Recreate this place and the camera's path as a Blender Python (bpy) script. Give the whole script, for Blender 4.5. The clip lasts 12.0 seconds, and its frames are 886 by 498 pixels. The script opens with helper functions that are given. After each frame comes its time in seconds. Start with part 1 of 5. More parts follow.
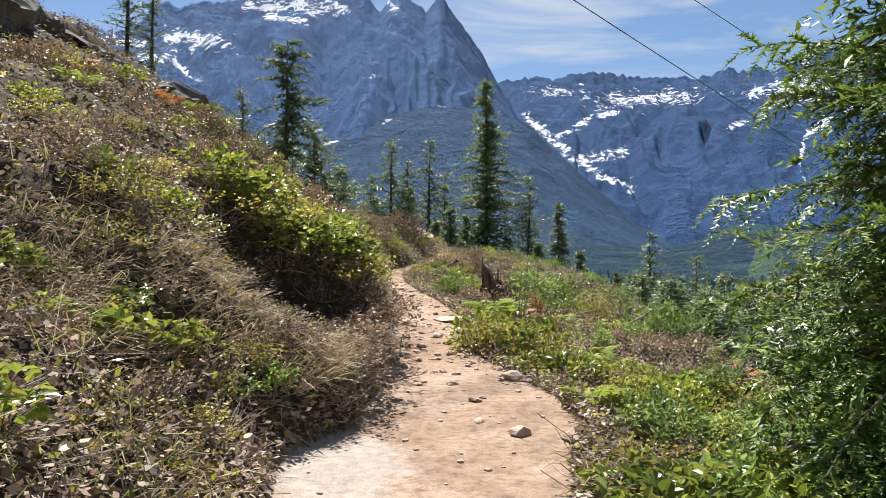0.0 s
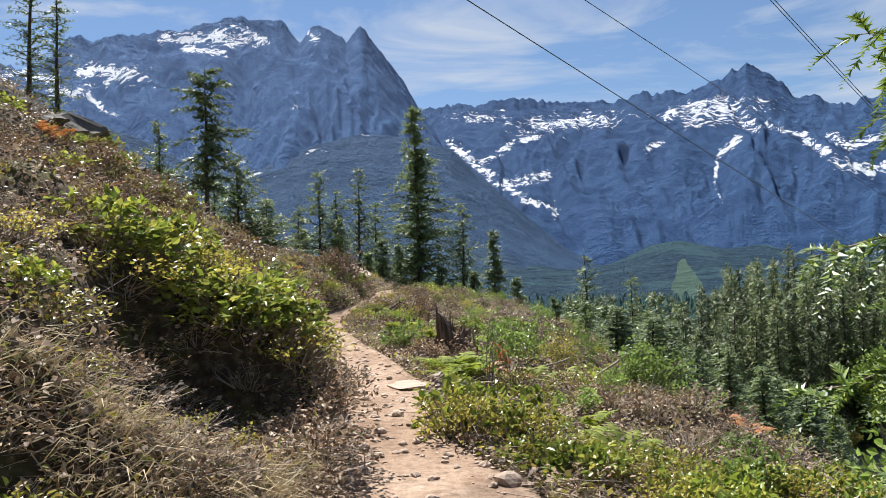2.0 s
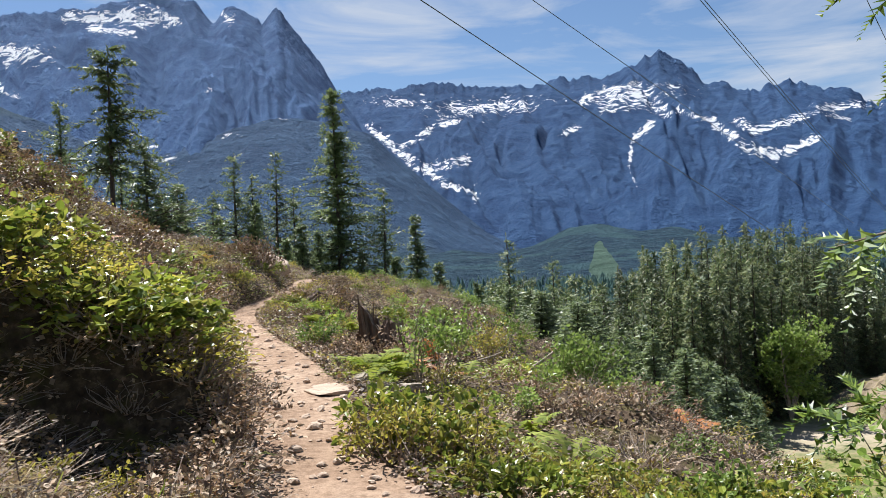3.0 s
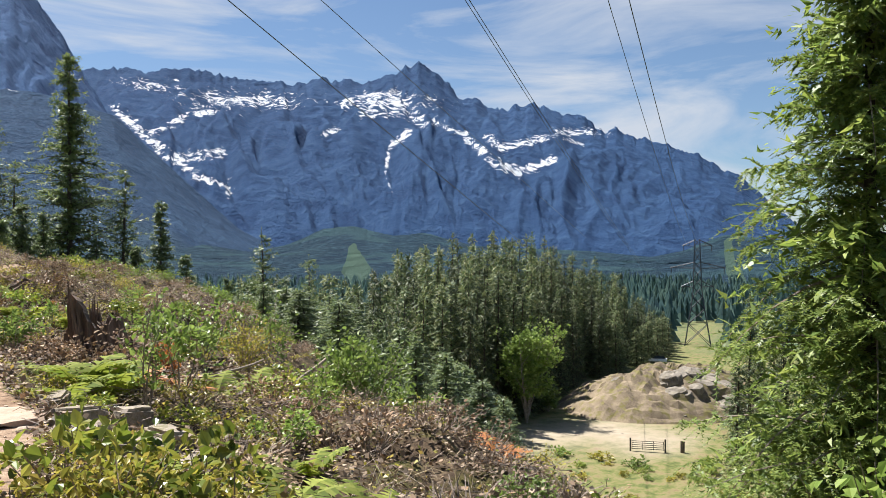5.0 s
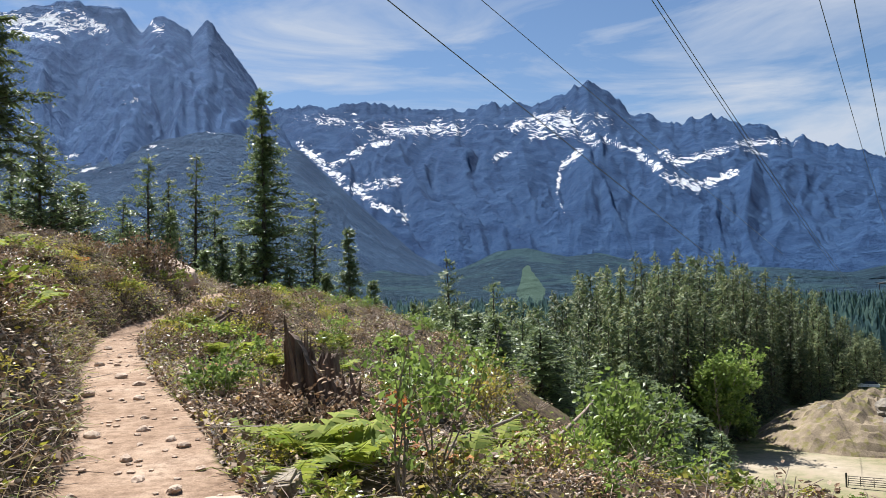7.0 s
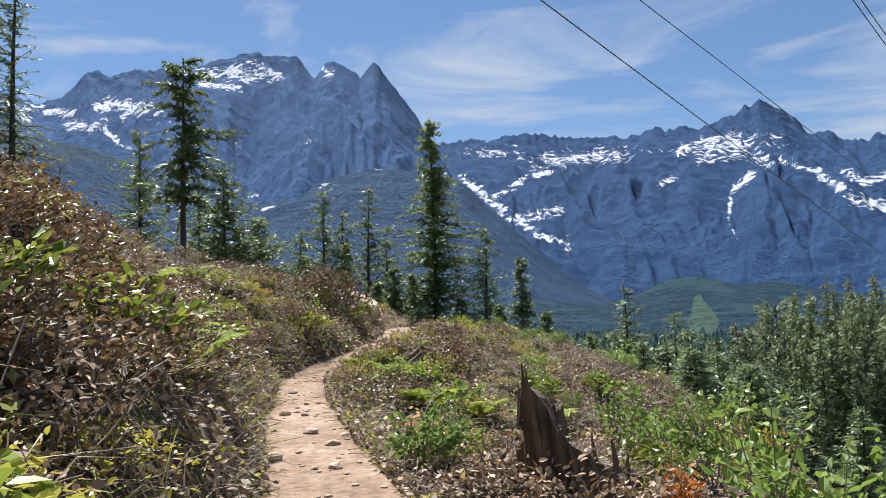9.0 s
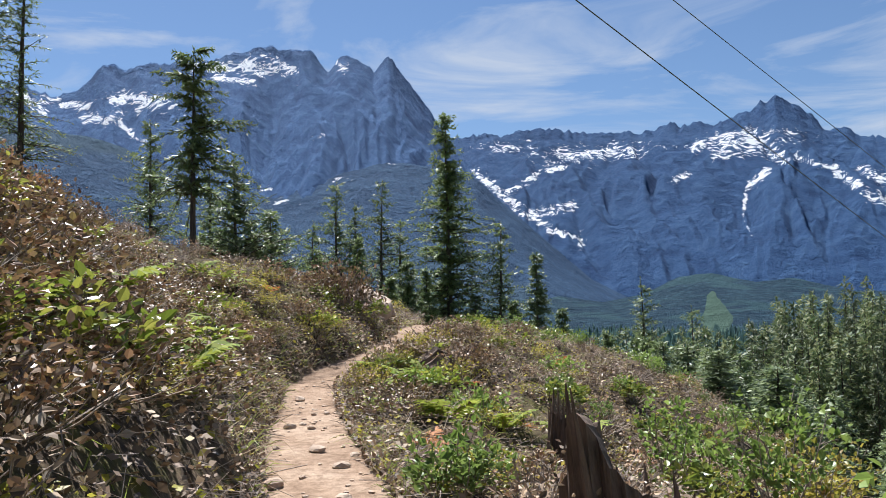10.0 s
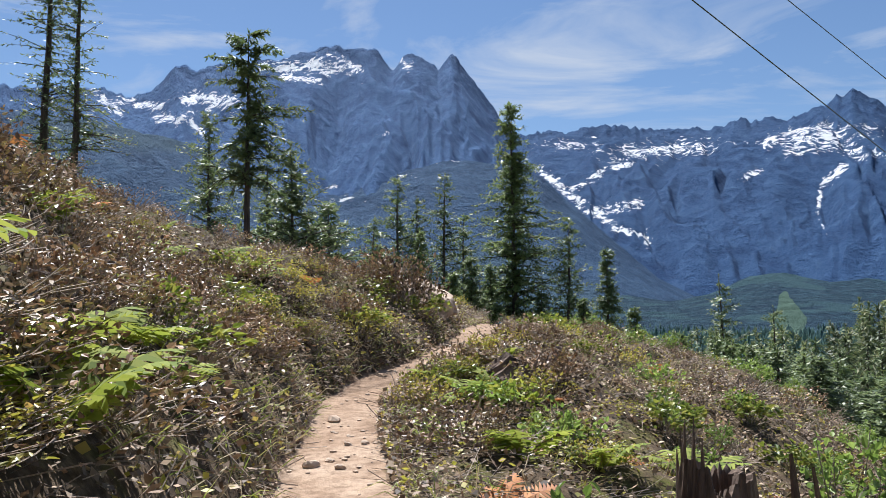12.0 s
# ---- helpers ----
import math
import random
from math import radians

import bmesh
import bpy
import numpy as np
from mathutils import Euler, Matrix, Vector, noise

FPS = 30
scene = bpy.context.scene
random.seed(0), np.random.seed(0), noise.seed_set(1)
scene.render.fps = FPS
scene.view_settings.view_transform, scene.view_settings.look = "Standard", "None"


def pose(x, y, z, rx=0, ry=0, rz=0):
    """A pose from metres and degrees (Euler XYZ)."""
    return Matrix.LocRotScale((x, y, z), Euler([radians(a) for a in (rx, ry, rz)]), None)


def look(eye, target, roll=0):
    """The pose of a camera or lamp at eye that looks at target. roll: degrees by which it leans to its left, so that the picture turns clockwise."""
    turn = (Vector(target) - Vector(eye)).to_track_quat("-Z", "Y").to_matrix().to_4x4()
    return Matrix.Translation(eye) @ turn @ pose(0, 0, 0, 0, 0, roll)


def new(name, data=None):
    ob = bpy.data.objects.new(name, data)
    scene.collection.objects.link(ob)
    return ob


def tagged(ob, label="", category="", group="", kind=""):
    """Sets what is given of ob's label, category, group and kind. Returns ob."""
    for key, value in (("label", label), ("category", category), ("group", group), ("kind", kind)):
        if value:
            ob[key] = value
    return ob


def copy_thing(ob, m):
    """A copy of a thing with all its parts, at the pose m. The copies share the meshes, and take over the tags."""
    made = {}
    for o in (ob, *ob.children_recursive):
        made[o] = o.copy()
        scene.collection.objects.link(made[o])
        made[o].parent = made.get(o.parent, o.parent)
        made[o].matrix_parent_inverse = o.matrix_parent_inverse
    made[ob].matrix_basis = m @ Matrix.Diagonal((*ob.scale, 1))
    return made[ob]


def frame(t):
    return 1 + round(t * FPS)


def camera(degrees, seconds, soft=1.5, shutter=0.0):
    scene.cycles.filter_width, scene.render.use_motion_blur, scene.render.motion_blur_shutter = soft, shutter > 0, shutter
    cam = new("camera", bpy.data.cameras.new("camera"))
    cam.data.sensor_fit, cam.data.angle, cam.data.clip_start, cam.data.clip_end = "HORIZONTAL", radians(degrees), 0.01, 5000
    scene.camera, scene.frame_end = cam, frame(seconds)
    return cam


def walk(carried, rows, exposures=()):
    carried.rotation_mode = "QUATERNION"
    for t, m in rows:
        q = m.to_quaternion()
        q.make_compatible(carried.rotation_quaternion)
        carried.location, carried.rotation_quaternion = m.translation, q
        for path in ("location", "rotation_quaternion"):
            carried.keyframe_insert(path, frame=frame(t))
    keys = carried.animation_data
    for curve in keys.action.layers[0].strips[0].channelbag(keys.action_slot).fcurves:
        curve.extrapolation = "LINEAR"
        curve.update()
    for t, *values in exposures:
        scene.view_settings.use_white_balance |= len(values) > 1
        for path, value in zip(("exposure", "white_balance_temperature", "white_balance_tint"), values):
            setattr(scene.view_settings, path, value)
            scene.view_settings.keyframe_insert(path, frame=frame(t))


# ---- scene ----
cam = camera(56.7, 12.0, 0.8)
PATH = [
    (0, (-0.06, -0.507, 1.494), (-0.053, 1.493, 1.508), 0.4),
    (0.5, (-0.075, -0.086, 1.589), (-0.057, 1.913, 1.645), -0.0),
    (1, (-0.071, 0.404, 1.591), (-0.028, 2.402, 1.683), -0.4),
    (1.5, (-0.208, 0.893, 1.623), (-0.108, 2.888, 1.72), -1.1),
    (2, (-0.326, 1.318, 1.8), (-0.145, 3.308, 1.878), -1.9),
    (2.5, (-0.289, 1.727, 1.885), (-0.024, 3.709, 1.937), -2.7),
    (3, (-0.254, 2.266, 1.873), (0.116, 4.232, 1.906), -2.7),
    (3.5, (-0.192, 2.927, 1.859), (0.309, 4.864, 1.888), -2.0),
    (3.7, (-0.174, 3.143, 1.805), (0.391, 5.061, 1.864), -0.3),
    (5.3, (0.207, 4.825, 1.709), (1.157, 6.585, 1.72), -0.5),
    (5.5, (0.22, 5.067, 1.717), (1.167, 6.829, 1.727), -0.5),
    (6, (0.233, 5.643, 1.698), (1.094, 7.448, 1.723), -0.8),
    (6.5, (0.199, 6.255, 1.697), (0.908, 8.125, 1.744), -1.0),
    (7, (0.094, 6.783, 1.728), (0.635, 8.707, 1.807), -1.3),
    (7.5, (0.027, 7.323, 1.752), (0.417, 9.282, 1.861), -1.6),
    (7.7, (-0.033, 7.522, 1.745), (0.301, 9.491, 1.866), -1.5),
    (9.3, (-0.232, 8.937, 1.791), (-0.093, 10.926, 1.956), -1.3),
    (9.5, (-0.245, 9.108, 1.789), (-0.108, 11.096, 1.952), -0.9),
    (10, (-0.237, 9.516, 1.871), (-0.114, 11.507, 2.022), -1.1),
    (10.5, (-0.287, 10.065, 1.875), (-0.185, 12.057, 2.019), -0.6),
    (11, (-0.221, 10.599, 1.876), (-0.162, 12.594, 2.016), -0.5),
    (11.5, (-0.212, 11.126, 1.883), (-0.203, 13.121, 2.026), -0.5),
    (12, (-0.219, 11.649, 1.868), (-0.25, 13.643, 2.015), -0.5),
]
walk(cam, [(t, look(eye, target, roll)) for t, eye, target, roll in PATH], [(0.0, 1.22, 6100, 10), (3.5, 1.12, 6000, 10), (5.5, 1.2, 6250, 10), (7.5, 1.1, 5950, 10), (12.0, 1.1, 5850, 10)])

# ---- world and sun ----
SUN_AZ, SUN_EL = radians(-19), radians(59)
to_sun = Vector((math.sin(SUN_AZ) * math.cos(SUN_EL), math.cos(SUN_AZ) * math.cos(SUN_EL), math.sin(SUN_EL)))
sun = new("sun", bpy.data.lights.new("sun", "SUN"))
sun.data.energy, sun.data.angle, sun.data.color = 5.0, radians(0.53), (1.0, 0.95, 0.87)
sun.matrix_world = look(to_sun * 100, (0, 0, 0))


def node(tree, kind, inputs=(), **props):
    n = tree.nodes.new(kind)
    for key, value in props.items():
        setattr(n, key, value)
    for key, value in dict(inputs).items():
        if hasattr(value, "is_output"):
            tree.links.new(value, n.inputs[key])
        else:
            n.inputs[key].default_value = value
    return n


def ramp(tree, fac, stops, interpolation="LINEAR"):
    n = tree.nodes.new("ShaderNodeValToRGB")
    n.color_ramp.interpolation = interpolation
    while len(n.color_ramp.elements) < len(stops):
        n.color_ramp.elements.new(0.5)
    for e, (p, c) in zip(n.color_ramp.elements, stops):
        e.position = p
        e.color = (*c, 1) if len(c) == 3 else c
    tree.links.new(fac, n.inputs["Fac"])
    return n.outputs["Color"]


def mixed(tree, fac, a, b, blend="MIX"):
    n = tree.nodes.new("ShaderNodeMix")
    n.data_type, n.blend_type = "RGBA", blend
    for socket, value in ((n.inputs["Factor"], fac), (n.inputs["A"], a), (n.inputs["B"], b)):
        if hasattr(value, "is_output"):
            tree.links.new(value, socket)
        else:
            socket.default_value = (*value, 1) if isinstance(value, tuple) and len(value) == 3 else value
    return n.outputs["Result"]


def maths(tree, op, a, b=0.0, clamp=False):
    n = tree.nodes.new("ShaderNodeMath")
    n.operation, n.use_clamp = op, clamp
    for socket, value in ((n.inputs[0], a), (n.inputs[1], b)):
        if hasattr(value, "is_output"):
            tree.links.new(value, socket)
        else:
            socket.default_value = value
    return n.outputs[0]


world = bpy.data.worlds.new("sky")
scene.world = world
world.use_nodes = True
wt = world.node_tree
wt.nodes.clear()
sky = node(wt, "ShaderNodeTexSky", sky_type="NISHITA", sun_disc=False, sun_elevation=SUN_EL, sun_rotation=SUN_AZ, altitude=300, air_density=1.0, dust_density=0.3, ozone_density=3.0)
coords = node(wt, "ShaderNodeTexCoord").outputs["Generated"]
stretch = node(wt, "ShaderNodeMapping", {"Vector": coords, "Location": (0.35, 0.2, 0.0), "Rotation": (0.25, 0.35, 0.5), "Scale": (1.3, 1.0, 5.0)}).outputs[0]
wisps = node(wt, "ShaderNodeTexNoise", {"Vector": stretch, "Scale": 2.2, "Detail": 9.0, "Roughness": 0.58, "Distortion": 0.7}).outputs["Fac"]
bank = node(wt, "ShaderNodeVectorMath", {0: coords, 1: (0.69, 0.68, 0.2)}, operation="DOT_PRODUCT").outputs["Value"]
bank = ramp(wt, bank, [(0.93, (0, 0, 0)), (0.985, (1, 1, 1))])
veil = ramp(wt, maths(wt, "ADD", wisps, maths(wt, "MULTIPLY", bank, 0.13)), [(0.545, (0, 0, 0)), (0.74, (0.9, 0.9, 0.9))])
cloudy = mixed(wt, veil, sky.outputs[0], (6.6, 6.9, 7.4))
background = node(wt, "ShaderNodeBackground", {"Color": cloudy, "Strength": 0.045})
out = node(wt, "ShaderNodeOutputWorld", {"Surface": background.outputs[0]})

# ---- materials ----


def material(name):
    m = bpy.data.materials.new(name)
    m.use_nodes = True
    m.node_tree.nodes.clear()
    return m, m.node_tree


def finish(t, colour, rough=0.8, bump=None, strength=0.3, distance=0.02, through_light=0.0, metal=0.0, specular=0.3):
    b = node(t, "ShaderNodeBsdfPrincipled", {"Roughness": rough, "Metallic": metal, "Specular IOR Level": specular})
    if hasattr(colour, "is_output"):
        t.links.new(colour, b.inputs["Base Color"])
    else:
        b.inputs["Base Color"].default_value = (*colour, 1)
    if bump is not None:
        n = node(t, "ShaderNodeBump", {"Height": bump, "Strength": strength, "Distance": distance})
        t.links.new(n.outputs[0], b.inputs["Normal"])
    shader = b.outputs[0]
    if through_light:
        thin = node(t, "ShaderNodeBsdfTranslucent")
        if hasattr(colour, "is_output"):
            t.links.new(colour, thin.inputs["Color"])
        else:
            thin.inputs["Color"].default_value = (*colour, 1)
        shader = node(t, "ShaderNodeMixShader", {0: through_light, 1: b.outputs[0], 2: thin.outputs[0]}).outputs[0]
    node(t, "ShaderNodeOutputMaterial", {"Surface": shader})


def noise_of(t, scale, detail=6.0, rough=0.6, vector=None, distortion=0.0):
    ins = {"Scale": scale, "Detail": detail, "Roughness": rough, "Distortion": distortion}
    ins["Vector"] = vector if vector is not None else node(t, "ShaderNodeNewGeometry").outputs["Position"]
    return node(t, "ShaderNodeTexNoise", ins).outputs["Fac"]


def leafy(name, colours, rough=0.5, thin=0.35, wander=0.35):
    """Leaves whose colour differs from leaf to leaf and from plant to plant."""
    m, t = material(name)
    island = node(t, "ShaderNodeNewGeometry").outputs["Random Per Island"]
    n = len(colours)
    c = ramp(t, island, [(k / max(n - 1, 1), col) for k, col in enumerate(colours)])
    plant = node(t, "ShaderNodeObjectInfo").outputs["Random"]
    c = mixed(t, 1.0, c, ramp(t, plant, [(0, (1 - wander, 1 - wander, 1 - wander)), (1, (1 + wander * 0.6, 1 + wander * 0.5, 1 + wander * 0.3))]), "MULTIPLY")
    finish(t, c, rough, through_light=thin, specular=0.5)
    return m


def barky(name, dark, light, scale=30.0, stretch=(1, 1, 0.12), rough=0.9):
    m, t = material(name)
    p = node(t, "ShaderNodeTexCoord").outputs["Object"]
    v = node(t, "ShaderNodeMapping", {"Vector": p, "Scale": stretch}).outputs[0]
    g = noise_of(t, scale, 8, 0.7, v)
    big = noise_of(t, 1.7, 4, 0.5, p)
    c = ramp(t, g, [(0.3, dark), (0.7, light)])
    c = mixed(t, 1.0, c, ramp(t, big, [(0.3, (0.65, 0.65, 0.68)), (0.7, (1.15, 1.1, 1.05))]), "MULTIPLY")
    finish(t, c, rough, g, 0.8, 0.02)
    return m


SALAL = leafy("salal_leaf", [(0.08, 0.115, 0.02), (0.17, 0.23, 0.03), (0.28, 0.33, 0.05), (0.42, 0.4, 0.08), (0.12, 0.16, 0.03)], 0.3, 0.4, 0.35)
BRIGHT = leafy("young_leaf", [(0.12, 0.19, 0.035), (0.2, 0.29, 0.06), (0.3, 0.39, 0.1), (0.17, 0.24, 0.05)], 0.45, 0.45, 0.35)
DEAD = leafy("dead_leaf", [(0.09, 0.06, 0.04), (0.3, 0.19, 0.11), (0.56, 0.42, 0.29), (0.16, 0.1, 0.065), (0.56, 0.45, 0.33), (0.1, 0.075, 0.05), (0.42, 0.27, 0.15)], 0.75, 0.14, 0.35)
LITTER = leafy("leaf_litter", [(0.06, 0.042, 0.029), (0.22, 0.14, 0.085), (0.52, 0.39, 0.27), (0.1, 0.068, 0.045), (0.33, 0.21, 0.125)], 0.7, 0.1, 0.1)
STRAW = leafy("dry_grass", [(0.504, 0.396, 0.228), (0.360, 0.264, 0.144), (0.624, 0.528, 0.336), (0.264, 0.180, 0.096)], 0.7, 0.3, 0.15)
GRASS = leafy("green_grass", [(0.180, 0.255, 0.045), (0.300, 0.360, 0.075), (0.450, 0.435, 0.135)], 0.6, 0.4, 0.15)
OLIVE = leafy("olive_leaf", [(0.2, 0.21, 0.03), (0.34, 0.32, 0.05), (0.46, 0.4, 0.08), (0.33, 0.22, 0.07)], 0.4, 0.45, 0.35)
RUST = leafy("rust_bracken", [(0.450, 0.175, 0.050), (0.575, 0.250, 0.075), (0.350, 0.125, 0.050)], 0.7, 0.3)
FERN = leafy("fern_leaf", [(0.15, 0.21, 0.03), (0.25, 0.3, 0.045), (0.36, 0.39, 0.08)], 0.85, 0.42, 0.2)
NEEDLE = leafy("fir_needles", [(0.07, 0.115, 0.045), (0.14, 0.195, 0.07), (0.26, 0.31, 0.12), (0.1, 0.145, 0.06)], 0.45, 0.38, 0.25)
NEEDLE_NEAR = leafy("young_fir_needles", [(0.04, 0.075, 0.015), (0.1, 0.165, 0.03), (0.3, 0.38, 0.06), (0.07, 0.12, 0.025)], 0.42, 0.3, 0.1)
NEEDLE_LIGHT = leafy("light_fir_needles", [(0.11, 0.17, 0.035), (0.2, 0.28, 0.06), (0.36, 0.42, 0.1), (0.14, 0.2, 0.045)], 0.45, 0.42, 0.1)
NEEDLE_FAR = leafy("stand_needles", [(0.05, 0.085, 0.04), (0.1, 0.145, 0.06), (0.18, 0.22, 0.095), (0.23, 0.24, 0.115)], 0.6, 0.35, 0.5)
TWIG = barky("grey_twig", (0.16, 0.115, 0.09), (0.46, 0.39, 0.32), 40)
BARK = barky("conifer_bark", (0.025, 0.02, 0.017), (0.12, 0.095, 0.075), 9)
CHAR = barky("weathered_stump_wood", (0.025, 0.016, 0.012), (0.25, 0.18, 0.135), 14)


def stone(name, dark, light, moss=0.0, scale=3.0):
    m, t = material(name)
    p = node(t, "ShaderNodeNewGeometry").outputs["Position"]
    big, fine = noise_of(t, scale, 6, 0.6, p), noise_of(t, scale * 14, 8, 0.7, p)
    c = ramp(t, maths(t, "ADD", maths(t, "MULTIPLY", big, 0.6), maths(t, "MULTIPLY", fine, 0.4)), [(0.34, dark), (0.64, light)])
    if moss:
        c = mixed(t, maths(t, "MULTIPLY", ramp(t, noise_of(t, scale * 2.2, 5, 0.6, p), [(0.5, (0, 0, 0)), (0.62, (1, 1, 1))]), moss), c, (0.15, 0.13, 0.04))
    finish(t, c, 0.9, maths(t, "ADD", big, maths(t, "MULTIPLY", fine, 0.3)), 0.5, 0.05)
    return m


GRANITE = stone("pale_granite", (0.13, 0.105, 0.08), (0.4, 0.34, 0.27), 0.6, 5.0)
ROCK = stone("trail_rock", (0.3, 0.21, 0.15), (0.5, 0.39, 0.3))
CLIFF = stone("mound_rock", (0.07, 0.05, 0.033), (0.3, 0.235, 0.155), 0.9, 0.35)
CRAG = stone("crag_rock", (0.05, 0.042, 0.036), (0.3, 0.26, 0.21), 0.2, 0.8)

# ground: soil on the trail, litter beside it, meadow and gravel in the valley
GROUND, t = material("ground_soil")
p = node(t, "ShaderNodeNewGeometry").outputs["Position"]
trail = node(t, "ShaderNodeAttribute", attribute_name="trail").outputs["Fac"]
gravel = node(t, "ShaderNodeAttribute", attribute_name="gravel").outputs["Fac"]
valley = node(t, "ShaderNodeAttribute", attribute_name="valley").outputs["Fac"]
shelf = node(t, "ShaderNodeAttribute", attribute_name="shelf").outputs["Fac"]
n1, n2, n3 = noise_of(t, 1.6, 6, 0.6, p), noise_of(t, 13, 8, 0.65, p), noise_of(t, 90, 5, 0.7, p)
soil = ramp(t, n1, [(0.3, (0.22, 0.145, 0.095)), (0.5, (0.3, 0.208, 0.142)), (0.7, (0.39, 0.288, 0.207))])
soil = mixed(t, 1.0, soil, ramp(t, n2, [(0.3, (0.55, 0.5, 0.47)), (0.58, (1.08, 1.08, 1.08))]), "MULTIPLY")
soil = mixed(t, 0.7, soil, ramp(t, n3, [(0.32, (0.5, 0.48, 0.46)), (0.5, (1, 1, 1)), (0.75, (1.25, 1.22, 1.2))]), "MULTIPLY")
duff = ramp(t, n2, [(0.3, (0.028, 0.02, 0.014)), (0.5, (0.07, 0.048, 0.03)), (0.72, (0.2, 0.145, 0.09))])
duff = mixed(t, ramp(t, noise_of(t, 2.6, 5, 0.65, p), [(0.5, (0, 0, 0)), (0.64, (0.8, 0.8, 0.8))]), duff, (0.09, 0.085, 0.022))
grassy = ramp(t, noise_of(t, 0.5, 9, 0.75, p), [(0.36, (0.06, 0.08, 0.025)), (0.47, (0.13, 0.14, 0.045)), (0.55, (0.2, 0.17, 0.08)), (0.66, (0.16, 0.105, 0.06))])
sandy = ramp(t, noise_of(t, 0.5, 8, 0.7, p), [(0.3, (0.27, 0.22, 0.155)), (0.7, (0.39, 0.33, 0.25))])
pale = ramp(t, maths(t, "ADD", maths(t, "MULTIPLY", n2, 0.5), maths(t, "MULTIPLY", n3, 0.5)), [(0.35, (0.22, 0.175, 0.14)), (0.58, (0.4, 0.335, 0.28))])
edge = maths(t, "ADD", trail, maths(t, "MULTIPLY", maths(t, "SUBTRACT", noise_of(t, 5, 7, 0.7, p), 0.5), 1.0))
c = mixed(t, ramp(t, edge, [(0.42, (0, 0, 0)), (0.6, (1, 1, 1))]), duff, soil)
c = mixed(t, ramp(t, maths(t, "ADD", shelf, maths(t, "MULTIPLY", maths(t, "SUBTRACT", noise_of(t, 4, 8, 0.7, p), 0.5), 1.1)), [(0.4, (0, 0, 0)), (0.7, (1, 1, 1))]), c, pale)
c = mixed(t, valley, c, grassy)
wooded = node(t, "ShaderNodeAttribute", attribute_name="wooded").outputs["Fac"]
c = mixed(t, wooded, c, ramp(t, noise_of(t, 0.09, 6, 0.7, p), [(0.35, (0.04, 0.07, 0.04)), (0.65, (0.1, 0.15, 0.08))]))
c = mixed(t, gravel, c, sandy)
finish(t, c, 0.95, maths(t, "ADD", maths(t, "MULTIPLY", n2, 1.0), maths(t, "MULTIPLY", n3, 0.5)), 0.55, 0.03, specular=0.15)

# ---- mesh helpers ----


class Build:
    """Collects corners and faces for one mesh."""

    def __init__(self):
        self.v, self.f, self.n = [], [], 0

    def add(self, verts, faces):
        verts = np.asarray(verts, float).reshape(-1, 3)
        self.v.append(verts)
        self.f.extend((np.asarray(faces) + self.n).tolist() if not isinstance(faces, list) else [[i + self.n for i in f] for f in faces])
        self.n += len(verts)

    def batch(self, verts):
        """verts: pieces x corners x 3, one face for each piece."""
        k, c = verts.shape[:2]
        self.v.append(verts.reshape(-1, 3))
        self.f.extend((np.arange(k * c).reshape(k, c) + self.n).tolist())
        self.n += k * c

    def tube(self, points, radii, sides=5):
        points, radii = np.asarray(points, float), np.asarray(radii, float)
        ahead = np.gradient(points, axis=0)
        ahead /= np.linalg.norm(ahead, axis=1)[:, None] + 1e-9
        ref = np.where(np.abs(ahead[:, 2:3]) > 0.9, (1.0, 0, 0), (0, 0, 1.0))
        a = np.cross(ahead, ref)
        a /= np.linalg.norm(a, axis=1)[:, None] + 1e-9
        b = np.cross(ahead, a)
        w = np.linspace(0, 2 * np.pi, sides, endpoint=False)
        ring = points[:, None] + radii[:, None, None] * (np.cos(w)[None, :, None] * a[:, None] + np.sin(w)[None, :, None] * b[:, None])
        m = len(points)
        i, j = np.meshgrid(np.arange(m - 1), np.arange(sides), indexing="ij")
        f = np.stack([i * sides + j, i * sides + (j + 1) % sides, (i + 1) * sides + (j + 1) % sides, (i + 1) * sides + j], -1).reshape(-1, 4)
        self.add(ring.reshape(-1, 3), f)

    def mesh(self, name, mat, smooth=False):
        me = bpy.data.meshes.new(name)
        me.from_pydata(np.concatenate(self.v).tolist() if self.v else [], [], self.f)
        me.materials.append(mat)
        if smooth:
            me.shade_smooth()
        return me


def part(name, build, mat, parent=None, label="", smooth=False):
    me = build.mesh(name, mat, smooth) if isinstance(build, Build) else build
    ob = new(name, me)
    ob.parent = parent
    return tagged(ob, label)


def unit(a):
    return a / (np.linalg.norm(a, axis=-1, keepdims=True) + 1e-9)


def smooth01(a, lo, hi):
    s = np.clip((a - lo) / (hi - lo), 0, 1)
    return s * s * (3 - 2 * s)


def lattice(ix, iy, seed):
    h = np.sin(ix * 127.1 + iy * 311.7 + seed * 74.7) * 43758.5453
    return h - np.floor(h)


def value_noise(x, y, seed=0):
    ix, iy = np.floor(x), np.floor(y)
    fx, fy = x - ix, y - iy
    fx, fy = fx * fx * (3 - 2 * fx), fy * fy * (3 - 2 * fy)
    return (lattice(ix, iy, seed) * (1 - fx) + lattice(ix + 1, iy, seed) * fx) * (1 - fy) + (lattice(ix, iy + 1, seed) * (1 - fx) + lattice(ix + 1, iy + 1, seed) * fx) * fy


